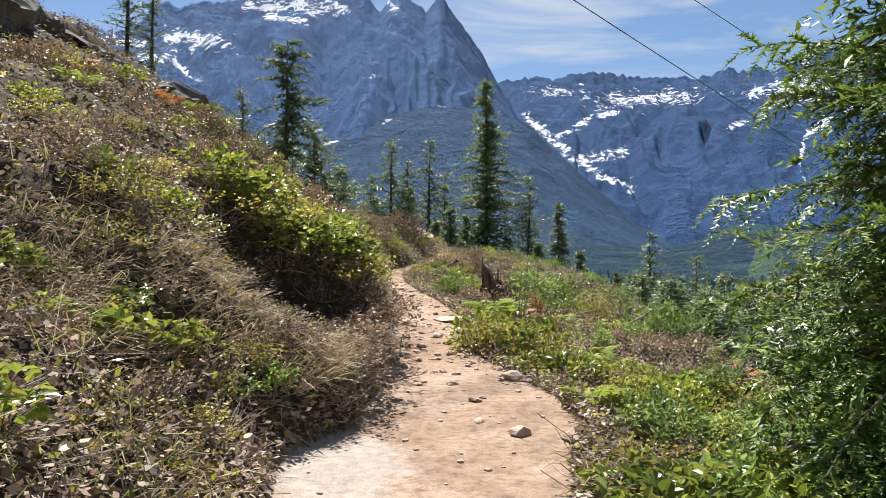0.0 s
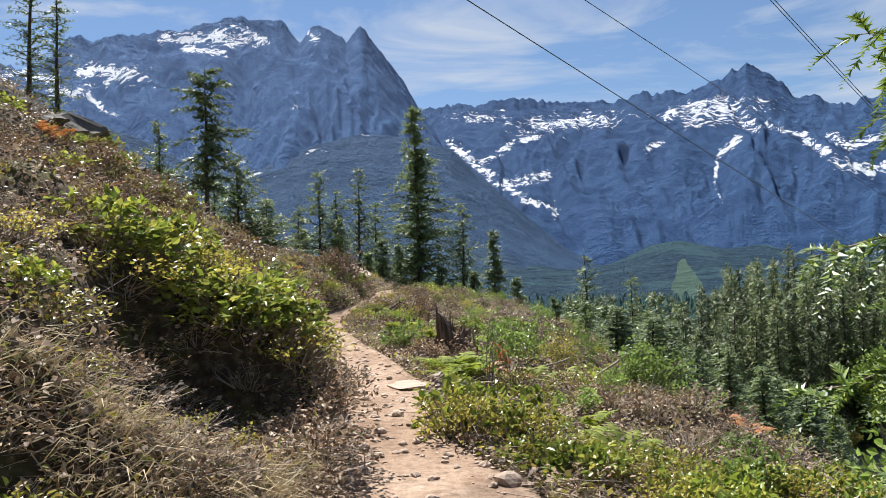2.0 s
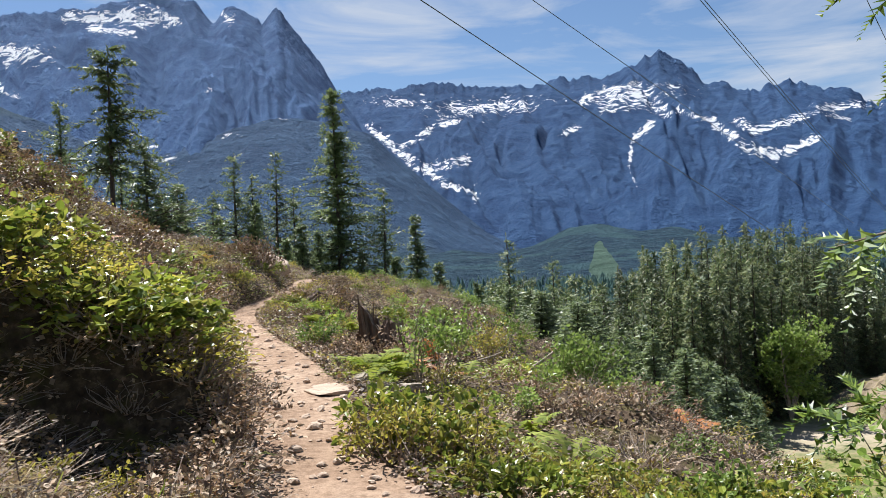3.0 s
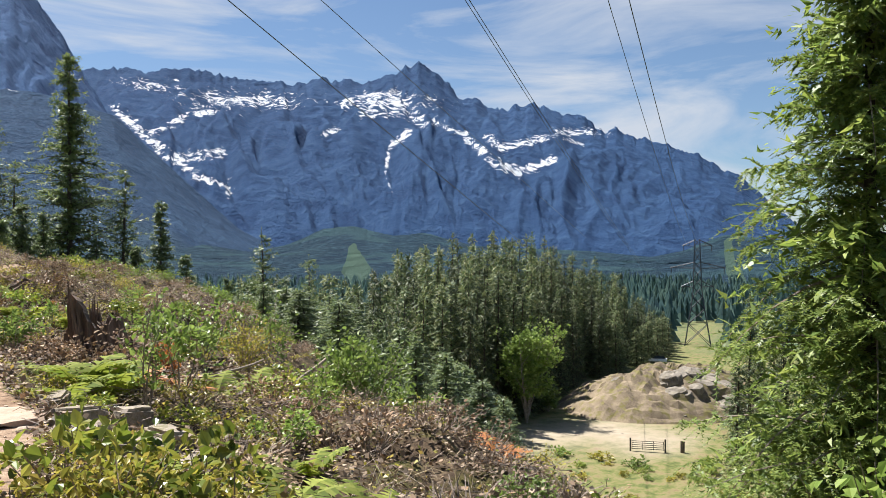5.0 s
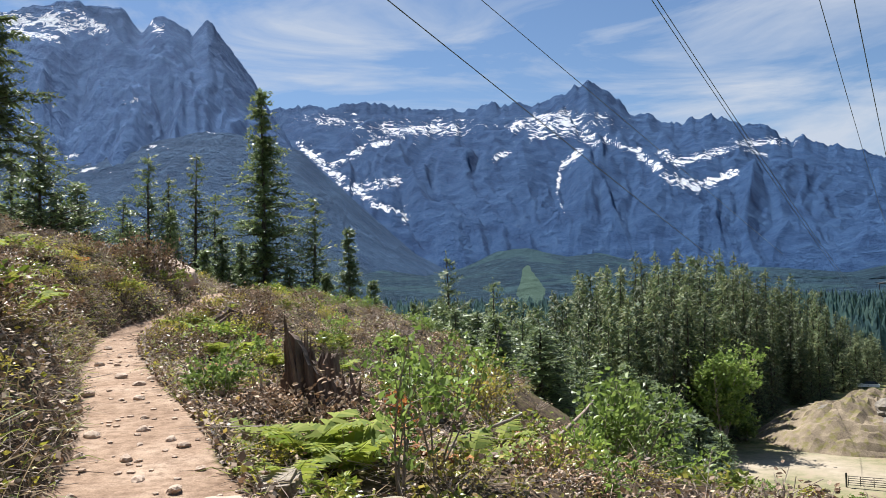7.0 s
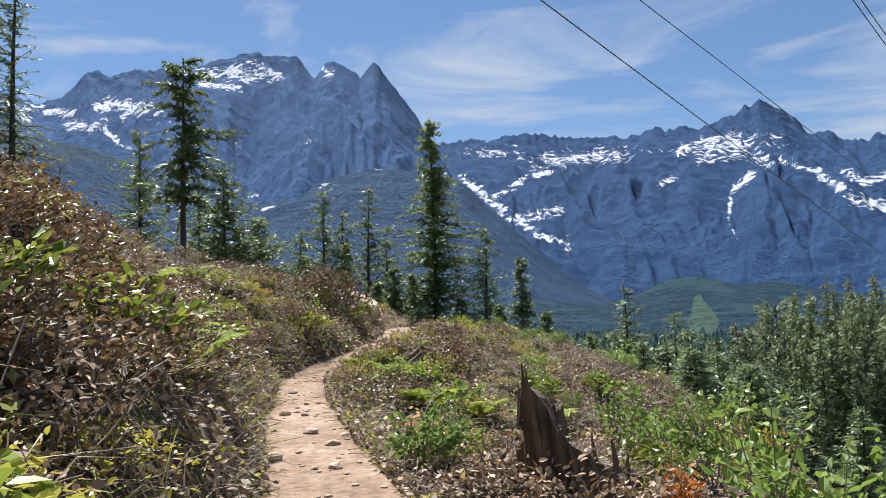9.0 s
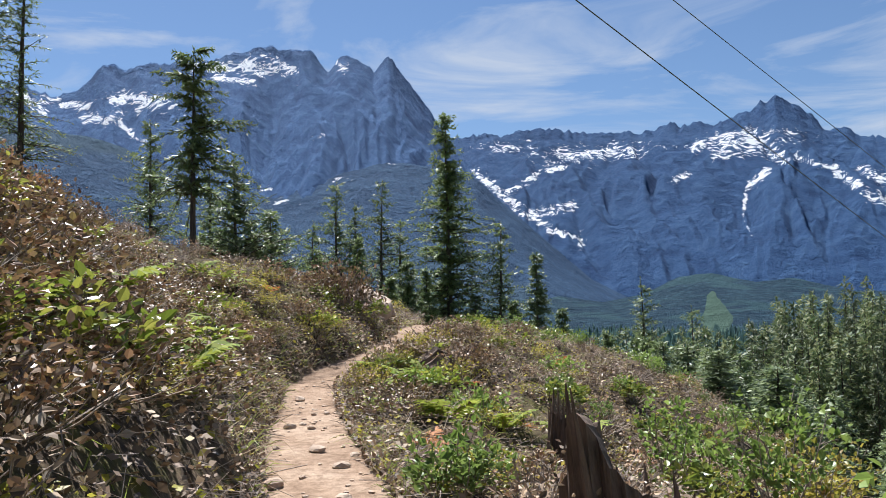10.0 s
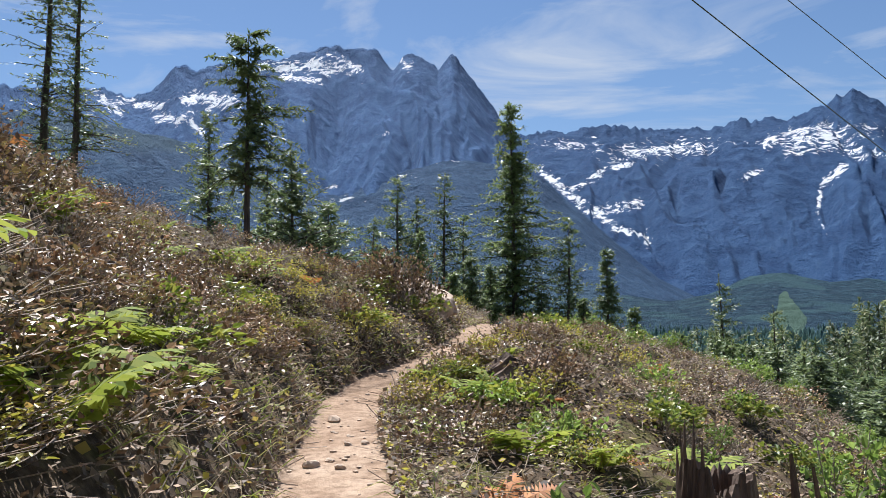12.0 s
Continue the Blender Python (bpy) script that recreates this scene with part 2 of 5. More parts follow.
def fractal(x, y, octaves=5, seed=0, gain=0.5, ridged=False):
    x, y = np.asarray(x, float), np.asarray(y, float)
    total, amp, norm = 0.0, 1.0, 0.0
    for o in range(octaves):
        n = value_noise(x * 2 ** o, y * 2 ** o, seed + o)
        total = total + amp * (1 - np.abs(2 * n - 1) if ridged else n)
        norm, amp = norm + amp, amp * gain
    return total / norm


# ---- the lie of the land ----
TRAIL_Y = (-12, -2, 3.0, 3.9, 4.6, 5.4, 6.5, 8, 9, 10.7, 12, 13, 14, 15.5, 17, 18.5, 20, 21.2, 22.4, 24, 27, 32, 38)
TRAIL_L = (-0.9, -0.9, -0.95, -1.0, -1.05, -0.68, -0.6, -0.55, -0.64, -0.74, -0.8, -0.86, -0.96, -1.2, -1.38, -1.48, -1.6, -1.35, -0.75, -0.35, 0.0, 0.5, 1.0)
TRAIL_R = (0.6, 0.6, 0.6, 0.68, 0.78, 0.98, 0.95, 0.55, 0.2, 0.36, 0.16, 0.04, -0.1, -0.4, -0.65, -0.86, -0.98, -0.7, -0.1, 0.35, 0.7, 1.2, 1.7)
FLOOR = -24.0


def trail_z(y):
    return np.interp(y, (-40, -2, 0, 4, 8, 10.5, 12, 16, 20, 22, 24, 27, 32, 38), (-1.6, -0.02, 0.04, 0.19, 0.35, 0.56, 0.62, 0.77, 0.95, 1.2, 1.42, 1.56, 1.5, 1.3))


def edges(y):
    return np.interp(y, TRAIL_Y, TRAIL_L), np.interp(y, TRAIL_Y, TRAIL_R)


def ledge_x(y):
    return np.interp(y, (8, 12.7, 15.2, 16.4, 19.5), (-6.3, -5.9, -5.35, -4.75, -4.4)) + 0.3 * (fractal(y * 0.7, y * 0 + 0.3, 3, 8) - 0.5)


def land(x, y):
    """Height of the ground."""
    x, y = np.asarray(x, float), np.asarray(y, float)
    left, right = edges(y)
    ul, ur = np.maximum(left - x, 0), np.maximum(x - right, 0)
    steep = np.interp(y, (0, 6, 8, 12, 16, 18, 20, 22, 26, 30, 38, 46), (0.78, 0.68, 0.7, 0.92, 0.95, 0.86, 0.68, 0.52, 0.32, 0.26, 0.18, 0.1))
    bank = np.interp(y, (0, 4.4, 5.3, 6.5, 9, 10.5, 14, 20, 26), (0.1, 0.12, 0.45, 0.6, 0.6, 0.45, 0.35, 0.25, 0.15))
    z = trail_z(y) + bank * (1 - np.exp(-ul / 0.16)) + 9.0 * (1 - np.exp(-steep * ul / 9.0))
    z = z + 0.42 * smooth01(ledge_x(y) - x, 0, 0.3) * smooth01(y, 7, 10) * (1 - smooth01(y, 16.5, 20))
    soft = np.maximum(ur - 3.2, 0)
    z = z - 0.2 * ur - 0.5 * soft * soft / (soft + 2.0)
    z = z + 0.3 * np.exp(-((x - 1.0) / 1.3) ** 2 - ((y - 20.5) / 3.5) ** 2) * smooth01(ur, 0, 0.7)
    beyond = np.maximum(y - 37, 0)
    z = z - 0.42 * beyond * beyond / (beyond + 9.0)
    z = z - 0.75 * smooth01(y, 5.0, 7.3) * (1 - smooth01(y, 7.7, 7.95)) * np.exp(-((x + 1.5) / 0.65) ** 4)
    off = np.minimum(ul + ur, 1.2)
    z = z + off * (0.46 * (fractal(x * 0.8, y * 0.8, 4, 3) - 0.5) + 0.2 * (fractal(x * 2.3, y * 2.3, 2, 9) - 0.5))
    z = z + 0.05 * (fractal(x * 1.3, y * 1.3, 2, 5) - 0.5)
    low = FLOOR + 1.6 * (fractal(x * 0.03, y * 0.03, 4, 12) - 0.5)
    d = (z - low) / 3.0
    return low + 3.0 * np.where(d > 30, d, np.log1p(np.exp(np.minimum(d, 30))))


def on_land(x, y):
    return float(land(np.array([x]), np.array([y]))[0])


def spread(lo, fine_lo, fine_hi, hi, step, outer):
    mid = np.arange(fine_lo, fine_hi, step)
    a = fine_hi + (hi - fine_hi) * np.linspace(0, 1, outer) ** 3.2
    b = fine_lo - (fine_lo - lo) * np.linspace(0, 1, outer) ** 3.2
    return np.unique(np.concatenate([b, mid, a]))


gx, gy = spread(-4500, -7, 5, 4500, 0.09, 70), spread(-4500, 1.5, 26, 4500, 0.1, 80)
X, Y = np.meshgrid(gx, gy)
Z = land(X, Y)
me = bpy.data.meshes.new("ground")
nx, ny = len(gx), len(gy)
I, J = np.meshgrid(np.arange(ny - 1), np.arange(nx - 1), indexing="ij")
quads = np.stack([I * nx + J, I * nx + J + 1, (I + 1) * nx + J + 1, (I + 1) * nx + J], -1).reshape(-1, 4)
me.from_pydata(np.stack([X, Y, Z], -1).reshape(-1, 3).tolist(), [], quads.tolist())
me.shade_smooth()
me.materials.append(GROUND)
L, R = edges(Y)
masks = {
    "trail": np.clip(0.5 + np.minimum(X - L, R - X) / 0.36, 0, 1) * (Y < 40),
    "shelf": np.clip(1.35 - np.hypot((X + 0.75) / 0.62, (Y - 4.5) / 0.95), 0, 1) * np.clip(0.5 + (X - L) / 0.1, 0, 1),
    "gravel": np.maximum(smooth01(1.25 - np.hypot(((X - 71) * 0.8 - (Y - 98) * 0.6) / 13, ((X - 71) * 0.6 + (Y - 98) * 0.8) / 8) + 0.6 * (fractal(X * 0.15, Y * 0.15, 4, 2) - 0.5), 0.1, 0.4),
                         smooth01(2.8 - np.abs((X - 84) * 0.72 + (Y - 92) * 0.69), 0, 1.5) * (X > 74) * (X < 112)),
    "wooded": smooth01(np.hypot(X, Y - 5), 215, 260) * (1 - np.exp(-((np.degrees(np.arctan2(X, Y - 5)) - 45) / 2.0) ** 2)),
    "valley": smooth01(X - R, 9, 22) * 1.0 + smooth01(Y, 45, 60) * 1.0,
}
for key, values in masks.items():
    me.attributes.new(key, "FLOAT", "POINT").data.foreach_set("value", np.clip(values, 0, 1).astype(np.float32).ravel())
tagged(new("ground", me), "sandy brown trail soil, leaf litter and valley meadow", "ground", kind="structure")

# ---- mountains: ridges by bearing from the trail, in degrees, with their height in degrees ----


def mountain(name, label, mat, summits, far, deep, lo, hi, columns, rows, rough, seed, fields=(), streaks=()):
    az = np.radians(np.linspace(lo, hi, columns))
    s = np.linspace(0, 1, rows)
    A, S = np.meshgrid(az, s)
    deg = np.degrees(A)
    line = np.interp(np.degrees(az), [a for a, _ in summits], [e for _, e in summits])
    k = max(3, int(4.5 / (hi - lo) * columns))
    blur = np.convolve(np.pad(line, k, mode="edge"), np.ones(2 * k + 1) / (2 * k + 1), mode="valid")
    ridge = blur + (line - blur) * S ** 2.6
    crest = ridge + rough * 1.1 * (fractal(deg * 0.9, S * 0 + 0.5, 5, seed, 0.55, True) - 0.6) * np.minimum(1, ridge / 6)
    r = far - deep * (1 - S) ** 1.15
    top = far * np.tan(np.radians(ridge + (crest - ridge) * S ** 7)) + 1.7
    warp = 2.2 * (fractal(deg * 0.22, S * 2.5, 3, seed + 5) - 0.5)
    gully = fractal(deg * 0.42 + warp + 0.9 * S, S * 3.2 + warp * 0.6, 6, seed + 3, 0.52, True) - 0.6
    rise = S ** 0.85
    z = FLOOR - 12 + (top - FLOOR + 12) * rise + gully * 0.38 * top * np.sin(np.pi * np.clip(S, 0, 1)) ** 0.8
    r = r + gully * deep * 0.22 * np.sin(np.pi * S)
    vx, vy = r * np.sin(A), 6 + r * np.cos(A)
    # far side
    verts = np.stack([vx, vy, z], -1)
    back = verts[-1].copy()
    back[:, 0] *= 1.12
    back[:, 1] *= 1.12
    back[:, 2] = FLOOR - 30
    verts = np.concatenate([verts, back[None]])
    n = columns
    i, j = np.meshgrid(np.arange(rows), np.arange(n - 1), indexing="ij")
    q = np.stack([i * n + j, i * n + j + 1, (i + 1) * n + j + 1, (i + 1) * n + j], -1).reshape(-1, 4)
    m = bpy.data.meshes.new(name)
    m.from_pydata(verts.reshape(-1, 3).tolist(), [], q.tolist())
    m.shade_smooth()
    m.materials.append(mat)
    el = np.degrees(np.arctan2(z - 1.7, np.hypot(vx, vy - 6)))
    snow = np.zeros_like(z)
    wob = fractal(deg * 1.1, el * 1.1, 5, seed + 20, 0.6) - 0.5
    for a, e, wa, we, lean in fields:
        d = np.hypot((deg - a - lean * (el - e)) / wa, (el - e) / we) + 0.7 * wob
        snow = np.maximum(snow, np.clip(1.45 - d, 0, 1.2))
    for a0, e0, a1, e1, w, *end in streaks:
        q = np.clip(((deg - a0) * (a1 - a0) + (el - e0) * (e1 - e0)) / ((a1 - a0) ** 2 + (e1 - e0) ** 2), 0, 1)
        d = np.hypot(deg - a0 - q * (a1 - a0), el - e0 - q * (e1 - e0)) / (1.2 * (w + q * ((end[0] if end else w) - w))) + 0.8 * wob
        snow = np.maximum(snow, np.clip(1.6 - d, 0, 1.3))
    snow = np.concatenate([snow, np.zeros((1, n))])
    m.attributes.new("snow", "FLOAT", "POINT").data.foreach_set("value", snow.astype(np.float32).ravel())
    return tagged(new(name, m), label, "mountain", kind="structure")


def mountain_stuff(name, dark, light, tint, scale, snowy=True, wood=None, bump=1.0, cut=None):
    m, t = material(name)
    p = node(t, "ShaderNodeNewGeometry").outputs["Position"]
    v = node(t, "ShaderNodeMapping", {"Vector": p, "Scale": (1, 1, 0.35)}).outputs[0]
    a, b = noise_of(t, 0.006 * scale, 8, 0.68, v), noise_of(t, 0.05 * scale, 6, 0.7, v)
    g = maths(t, "ADD", maths(t, "MULTIPLY", a, 0.65), maths(t, "MULTIPLY", b, 0.35))
    crag = node(t, "ShaderNodeTexNoise", {"Vector": node(t, "ShaderNodeMapping", {"Vector": p, "Scale": (1, 1, 0.45), "Rotation": (0.2, 0.3, 0)}).outputs[0], "Scale": 0.0055 * scale, "Detail": 9.0, "Roughness": 0.62, "Lacunarity": 2.1, "Gain": 1.6, "Offset": 0.85}, noise_type="RIDGED_MULTIFRACTAL").outputs["Fac"]
    g = maths(t, "ADD", maths(t, "MULTIPLY", g, 0.72), maths(t, "MULTIPLY", crag, 0.09))
    c = ramp(t, g, [(0.33, dark), (0.46, tint), (0.6, light)])
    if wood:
        # cells as tree crowns, with the shade between them darkened into the colour
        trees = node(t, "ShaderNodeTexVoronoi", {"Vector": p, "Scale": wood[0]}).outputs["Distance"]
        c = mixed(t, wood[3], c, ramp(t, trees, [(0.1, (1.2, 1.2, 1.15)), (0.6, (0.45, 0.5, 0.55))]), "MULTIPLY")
        clear = ramp(t, noise_of(t, wood[1], 3, 0.4, p), [(0.56, (0, 0, 0)), (0.6, (0.8, 0.8, 0.8))])
        c = mixed(t, clear, c, wood[2])
    if cut:
        c = mixed(t, ramp(t, maths(t, "ADD", node(t, "ShaderNodeAttribute", attribute_name="snow").outputs["Fac"], maths(t, "MULTIPLY", a, 0.3)), [(0.55, (0, 0, 0)), (0.6, (1, 1, 1))]), c, cut)
    if snowy:
        s = node(t, "ShaderNodeAttribute", attribute_name="snow").outputs["Fac"]
        skew = node(t, "ShaderNodeMapping", {"Vector": p, "Rotation": (0.5, 0.7, 0.3), "Scale": (1, 1, 1.25)}).outputs[0]
        flakes = noise_of(t, 0.017, 12, 0.7, skew, 1.6)
        grain = noise_of(t, 0.05, 8, 0.7, skew)
        s = maths(t, "ADD", maths(t, "MULTIPLY", s, 0.165), maths(t, "ADD", maths(t, "MULTIPLY", flakes, 0.75), maths(t, "MULTIPLY", grain, 0.25)))
        c = mixed(t, ramp(t, s, [(0.685, (0, 0, 0)), (0.715, (1, 1, 1))]), c, (0.84, 0.86, 0.9))
    finish(t, c, 0.95, g, bump, 110.0, specular=0.1)
    return m


# blue of range and massif is distance haze mixed into the rock colour
RANGE = mountain_stuff("hazed_range_rock", (0.021, 0.053, 0.132), (0.058, 0.112, 0.218), (0.036, 0.083, 0.184), 2.2, bump=0.85)
MASSIF = mountain_stuff("hazed_massif_rock", (0.038, 0.086, 0.2), (0.085, 0.158, 0.31), (0.06, 0.124, 0.262), 2.2, bump=0.85)
# forest tones shifted to blue, so the haze sits in the base colour
RIDGE = mountain_stuff("hazed_forest_ridge", (0.03, 0.066, 0.135), (0.062, 0.118, 0.2), (0.044, 0.09, 0.168), 1.4, True, (0.09, 0.0012, (0.05, 0.09, 0.13), 0.35))
# foothill wood and clearings carry painted haze: paler and bluer than near trees
HILL = mountain_stuff("hazed_foothill_wood", (0.034, 0.076, 0.122), (0.07, 0.135, 0.17), (0.05, 0.106, 0.148), 3.0, False, (0.1, 0.009, (0.055, 0.115, 0.135), 0.75), cut=(0.095, 0.16, 0.12))

mountain("mountain_massif", "rock massif coloured haze-blue, with twin summits and snow patches", MASSIF,
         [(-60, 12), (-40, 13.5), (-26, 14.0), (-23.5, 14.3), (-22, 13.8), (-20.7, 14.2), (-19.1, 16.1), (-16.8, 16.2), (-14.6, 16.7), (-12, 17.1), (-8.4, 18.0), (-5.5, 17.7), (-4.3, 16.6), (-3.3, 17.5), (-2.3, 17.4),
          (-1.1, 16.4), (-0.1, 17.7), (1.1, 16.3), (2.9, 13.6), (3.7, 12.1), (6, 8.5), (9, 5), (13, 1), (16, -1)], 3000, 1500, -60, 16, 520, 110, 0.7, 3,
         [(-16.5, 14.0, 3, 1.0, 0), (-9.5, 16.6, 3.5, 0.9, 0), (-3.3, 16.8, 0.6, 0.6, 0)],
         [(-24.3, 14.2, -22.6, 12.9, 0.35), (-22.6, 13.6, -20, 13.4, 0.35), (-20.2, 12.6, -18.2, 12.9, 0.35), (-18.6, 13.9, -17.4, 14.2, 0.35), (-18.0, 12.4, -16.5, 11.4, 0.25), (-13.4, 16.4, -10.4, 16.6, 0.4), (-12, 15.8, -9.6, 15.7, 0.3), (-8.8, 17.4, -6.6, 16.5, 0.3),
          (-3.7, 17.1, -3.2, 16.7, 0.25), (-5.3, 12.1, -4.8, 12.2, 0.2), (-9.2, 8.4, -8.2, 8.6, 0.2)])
mountain("mountain_range", "long mountain range coloured haze-blue, with snow gullies", RANGE,
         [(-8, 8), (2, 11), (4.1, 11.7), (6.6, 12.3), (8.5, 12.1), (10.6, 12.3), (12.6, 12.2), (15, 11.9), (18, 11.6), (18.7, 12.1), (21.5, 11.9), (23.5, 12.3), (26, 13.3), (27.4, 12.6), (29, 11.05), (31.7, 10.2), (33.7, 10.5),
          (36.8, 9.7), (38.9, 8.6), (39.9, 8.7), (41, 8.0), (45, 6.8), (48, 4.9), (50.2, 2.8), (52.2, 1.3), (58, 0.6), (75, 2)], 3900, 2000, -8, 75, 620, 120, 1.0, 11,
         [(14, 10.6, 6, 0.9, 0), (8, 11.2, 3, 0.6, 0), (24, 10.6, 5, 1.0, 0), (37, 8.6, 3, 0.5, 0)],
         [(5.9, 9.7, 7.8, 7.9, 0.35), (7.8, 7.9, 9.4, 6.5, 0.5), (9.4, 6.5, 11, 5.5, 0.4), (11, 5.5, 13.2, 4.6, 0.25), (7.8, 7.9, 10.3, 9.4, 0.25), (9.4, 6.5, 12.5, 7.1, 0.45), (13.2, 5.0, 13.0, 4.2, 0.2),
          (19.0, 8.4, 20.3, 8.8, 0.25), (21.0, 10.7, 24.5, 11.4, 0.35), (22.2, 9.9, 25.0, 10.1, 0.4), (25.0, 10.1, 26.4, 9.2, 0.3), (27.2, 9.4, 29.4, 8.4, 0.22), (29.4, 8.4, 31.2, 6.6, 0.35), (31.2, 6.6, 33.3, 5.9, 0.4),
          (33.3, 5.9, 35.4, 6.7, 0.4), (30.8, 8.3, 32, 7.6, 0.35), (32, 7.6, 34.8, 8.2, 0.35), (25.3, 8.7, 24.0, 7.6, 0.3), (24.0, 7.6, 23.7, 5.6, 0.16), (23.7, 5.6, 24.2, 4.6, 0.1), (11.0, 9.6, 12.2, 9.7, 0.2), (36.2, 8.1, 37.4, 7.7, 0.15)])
mountain("hazed_forest_ridge", "dark forested ridge below the massif, coloured haze-blue", RIDGE,
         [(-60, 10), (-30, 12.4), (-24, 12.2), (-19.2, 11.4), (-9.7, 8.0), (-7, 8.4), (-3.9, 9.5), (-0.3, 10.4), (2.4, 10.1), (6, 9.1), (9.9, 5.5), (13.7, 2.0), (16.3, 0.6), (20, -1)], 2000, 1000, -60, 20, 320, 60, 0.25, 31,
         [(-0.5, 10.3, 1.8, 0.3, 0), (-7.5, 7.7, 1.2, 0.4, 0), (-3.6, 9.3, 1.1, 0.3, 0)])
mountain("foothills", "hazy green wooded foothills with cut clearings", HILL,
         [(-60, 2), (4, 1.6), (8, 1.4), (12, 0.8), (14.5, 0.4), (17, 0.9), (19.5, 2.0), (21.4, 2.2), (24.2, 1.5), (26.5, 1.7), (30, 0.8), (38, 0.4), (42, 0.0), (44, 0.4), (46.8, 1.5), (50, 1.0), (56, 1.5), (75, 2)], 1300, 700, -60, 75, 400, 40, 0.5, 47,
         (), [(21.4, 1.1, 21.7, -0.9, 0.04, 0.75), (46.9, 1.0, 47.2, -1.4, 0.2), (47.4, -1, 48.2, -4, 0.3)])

# ---- trees ----


def conifer(rng, height, radius, whorls, per, sprays, size, bare=0.08, droop=0.35, ragged=0.3, power=0.85, lean=0.0, joints=3):
    """Trunk, limbs and needle sprays of one conifer, foot at the origin."""
    trunk, limbs, crown = Build(), Build(), Build()
    zs = np.linspace(0, 1, 9)
    sway = np.cumsum(rng.normal(0, 0.012, (9, 2)), 0) * height * 0.25 + np.outer(zs, (lean, 0)) * height
    core = np.stack([sway[:, 0], sway[:, 1], zs * height], -1)
    r0 = 0.011 * height + 0.03
    trunk.tube(core, r0 * (1 - zs) ** 0.8 + 0.008, 7)
    tri = []
    whorls, sprays = int(whorls * 1.6), sprays * 0.64
    for k in range(whorls):
        f = bare + (1 - bare) * ((k + rng.uniform(0, 0.9)) / whorls)
        if f > 0.985:
            continue
        z = f * height
        at = np.array([np.interp(f, zs, sway[:, 0]), np.interp(f, zs, sway[:, 1]), z])
        for j in range(per if f < 0.85 else max(3, per - 2)):
            if rng.random() < ragged * 0.5:
                continue
            a = rng.uniform(0, 2 * np.pi)
            ln = radius * ((1 - f) / (1 - bare)) ** power * rng.uniform(1 - ragged, 1 + ragged * 0.5) + 0.02 * height
            u = np.linspace(0, 1, 5)
            out = np.array([np.cos(a), np.sin(a), 0])
            rise = (0.25 * f + 0.02 + rng.normal(0, 0.2)) * ln * u - droop * ln * u ** 2 * (1.15 - f)
            pts = at + np.outer(u * ln, out) + np.outer(rise, (0, 0, 1))
            pick = (0, 2, 4) if joints == 3 else (0, 4)
            limbs.tube(pts[list(pick)], ((0.012 * ln + 0.004) * (1 - u * 0.85))[list(pick)], 3)
            n = max(4, int(sprays * (0.35 + ln / radius)))
            s = rng.uniform(0.03, 1.0, n)
            base = np.stack([np.interp(s, u, pts[:, c]) for c in range(3)], -1)
            side = np.array([-out[1], out[0], 0])
            turn = rng.uniform(-1.25, 1.25, n)
            way = np.outer(np.cos(turn), out) + np.outer(np.sin(turn), side) + np.stack([np.zeros(n), np.zeros(n), rng.normal(-0.2, 0.6, n)], -1)
            way = unit(way)
            base += rng.normal(0, 0.12 * size, (n, 3))
            sl = size * rng.uniform(0.55, 1.25, n) * (1.1 - 0.45 * s)
            wide = unit(np.cross(way, np.stack([rng.normal(0, 0.5, n), rng.normal(0, 0.5, n), np.ones(n)], -1)))
            w = sl * rng.uniform(0.16, 0.36, n)
            tri.append(np.stack([base - wide * w[:, None] * 0.7, base + wide * w[:, None] * 0.7 + way * sl[:, None] * 0.25, base + way * sl[:, None]], 1))
            tri.append(np.stack([base + way * sl[:, None] * 0.2 - wide * w[:, None], base + way * sl[:, None] * 0.45, base + way * sl[:, None] * 0.75 + wide * w[:, None]], 1))
    n = 24
    tip = np.zeros((n, 3))
    tip[:, 2] = height * rng.uniform(0.93, 1.0, n)
    tip[:, 0] += sway[-1, 0]
    tip[:, 1] += sway[-1, 1]
    a = rng.uniform(0, 2 * np.pi, n)
    way = unit(np.stack([np.cos(a), np.sin(a), rng.uniform(0.2, 1.6, n)], -1))
    wide = unit(np.cross(way, (0.1, 0.2, 1)))
    tri.append(np.stack([tip - wide * size * 0.1, tip + wide * size * 0.1, tip + way * size * 0.6], 1))
    crown.batch(np.concatenate(tri))
    return trunk, limbs, crown


def conifer_thing(name, seed, needles, label, **k):
    rng = np.random.default_rng(seed)
    trunk, limbs, crown = conifer(rng, **k)
    ob = new(name)
    part("trunk", trunk, BARK, ob, "", True)
    tagged(part("branchwork", limbs, BARK, ob), kind="stuff")
    part("crown", crown, needles, ob)
    return tagged(ob, label, "tree")


def stand(ob, x, y, turn=0.0, size=1.0, sink=0.1, tall=1.0):
    ob.matrix_basis = Matrix.LocRotScale((x, y, on_land(x, y) - sink), Euler((0, 0, turn)), (size, size, size * tall))
    return ob


def plant(proto, x, y, turn=0.0, size=1.0, sink=0.1, tall=1.0, tilt=(0, 0)):
    c = copy_thing(proto, Matrix())
    c.matrix_basis = Matrix.LocRotScale((x, y, on_land(x, y) - sink), Euler((tilt[0], tilt[1], turn)), (size, size, size * tall))
    return c


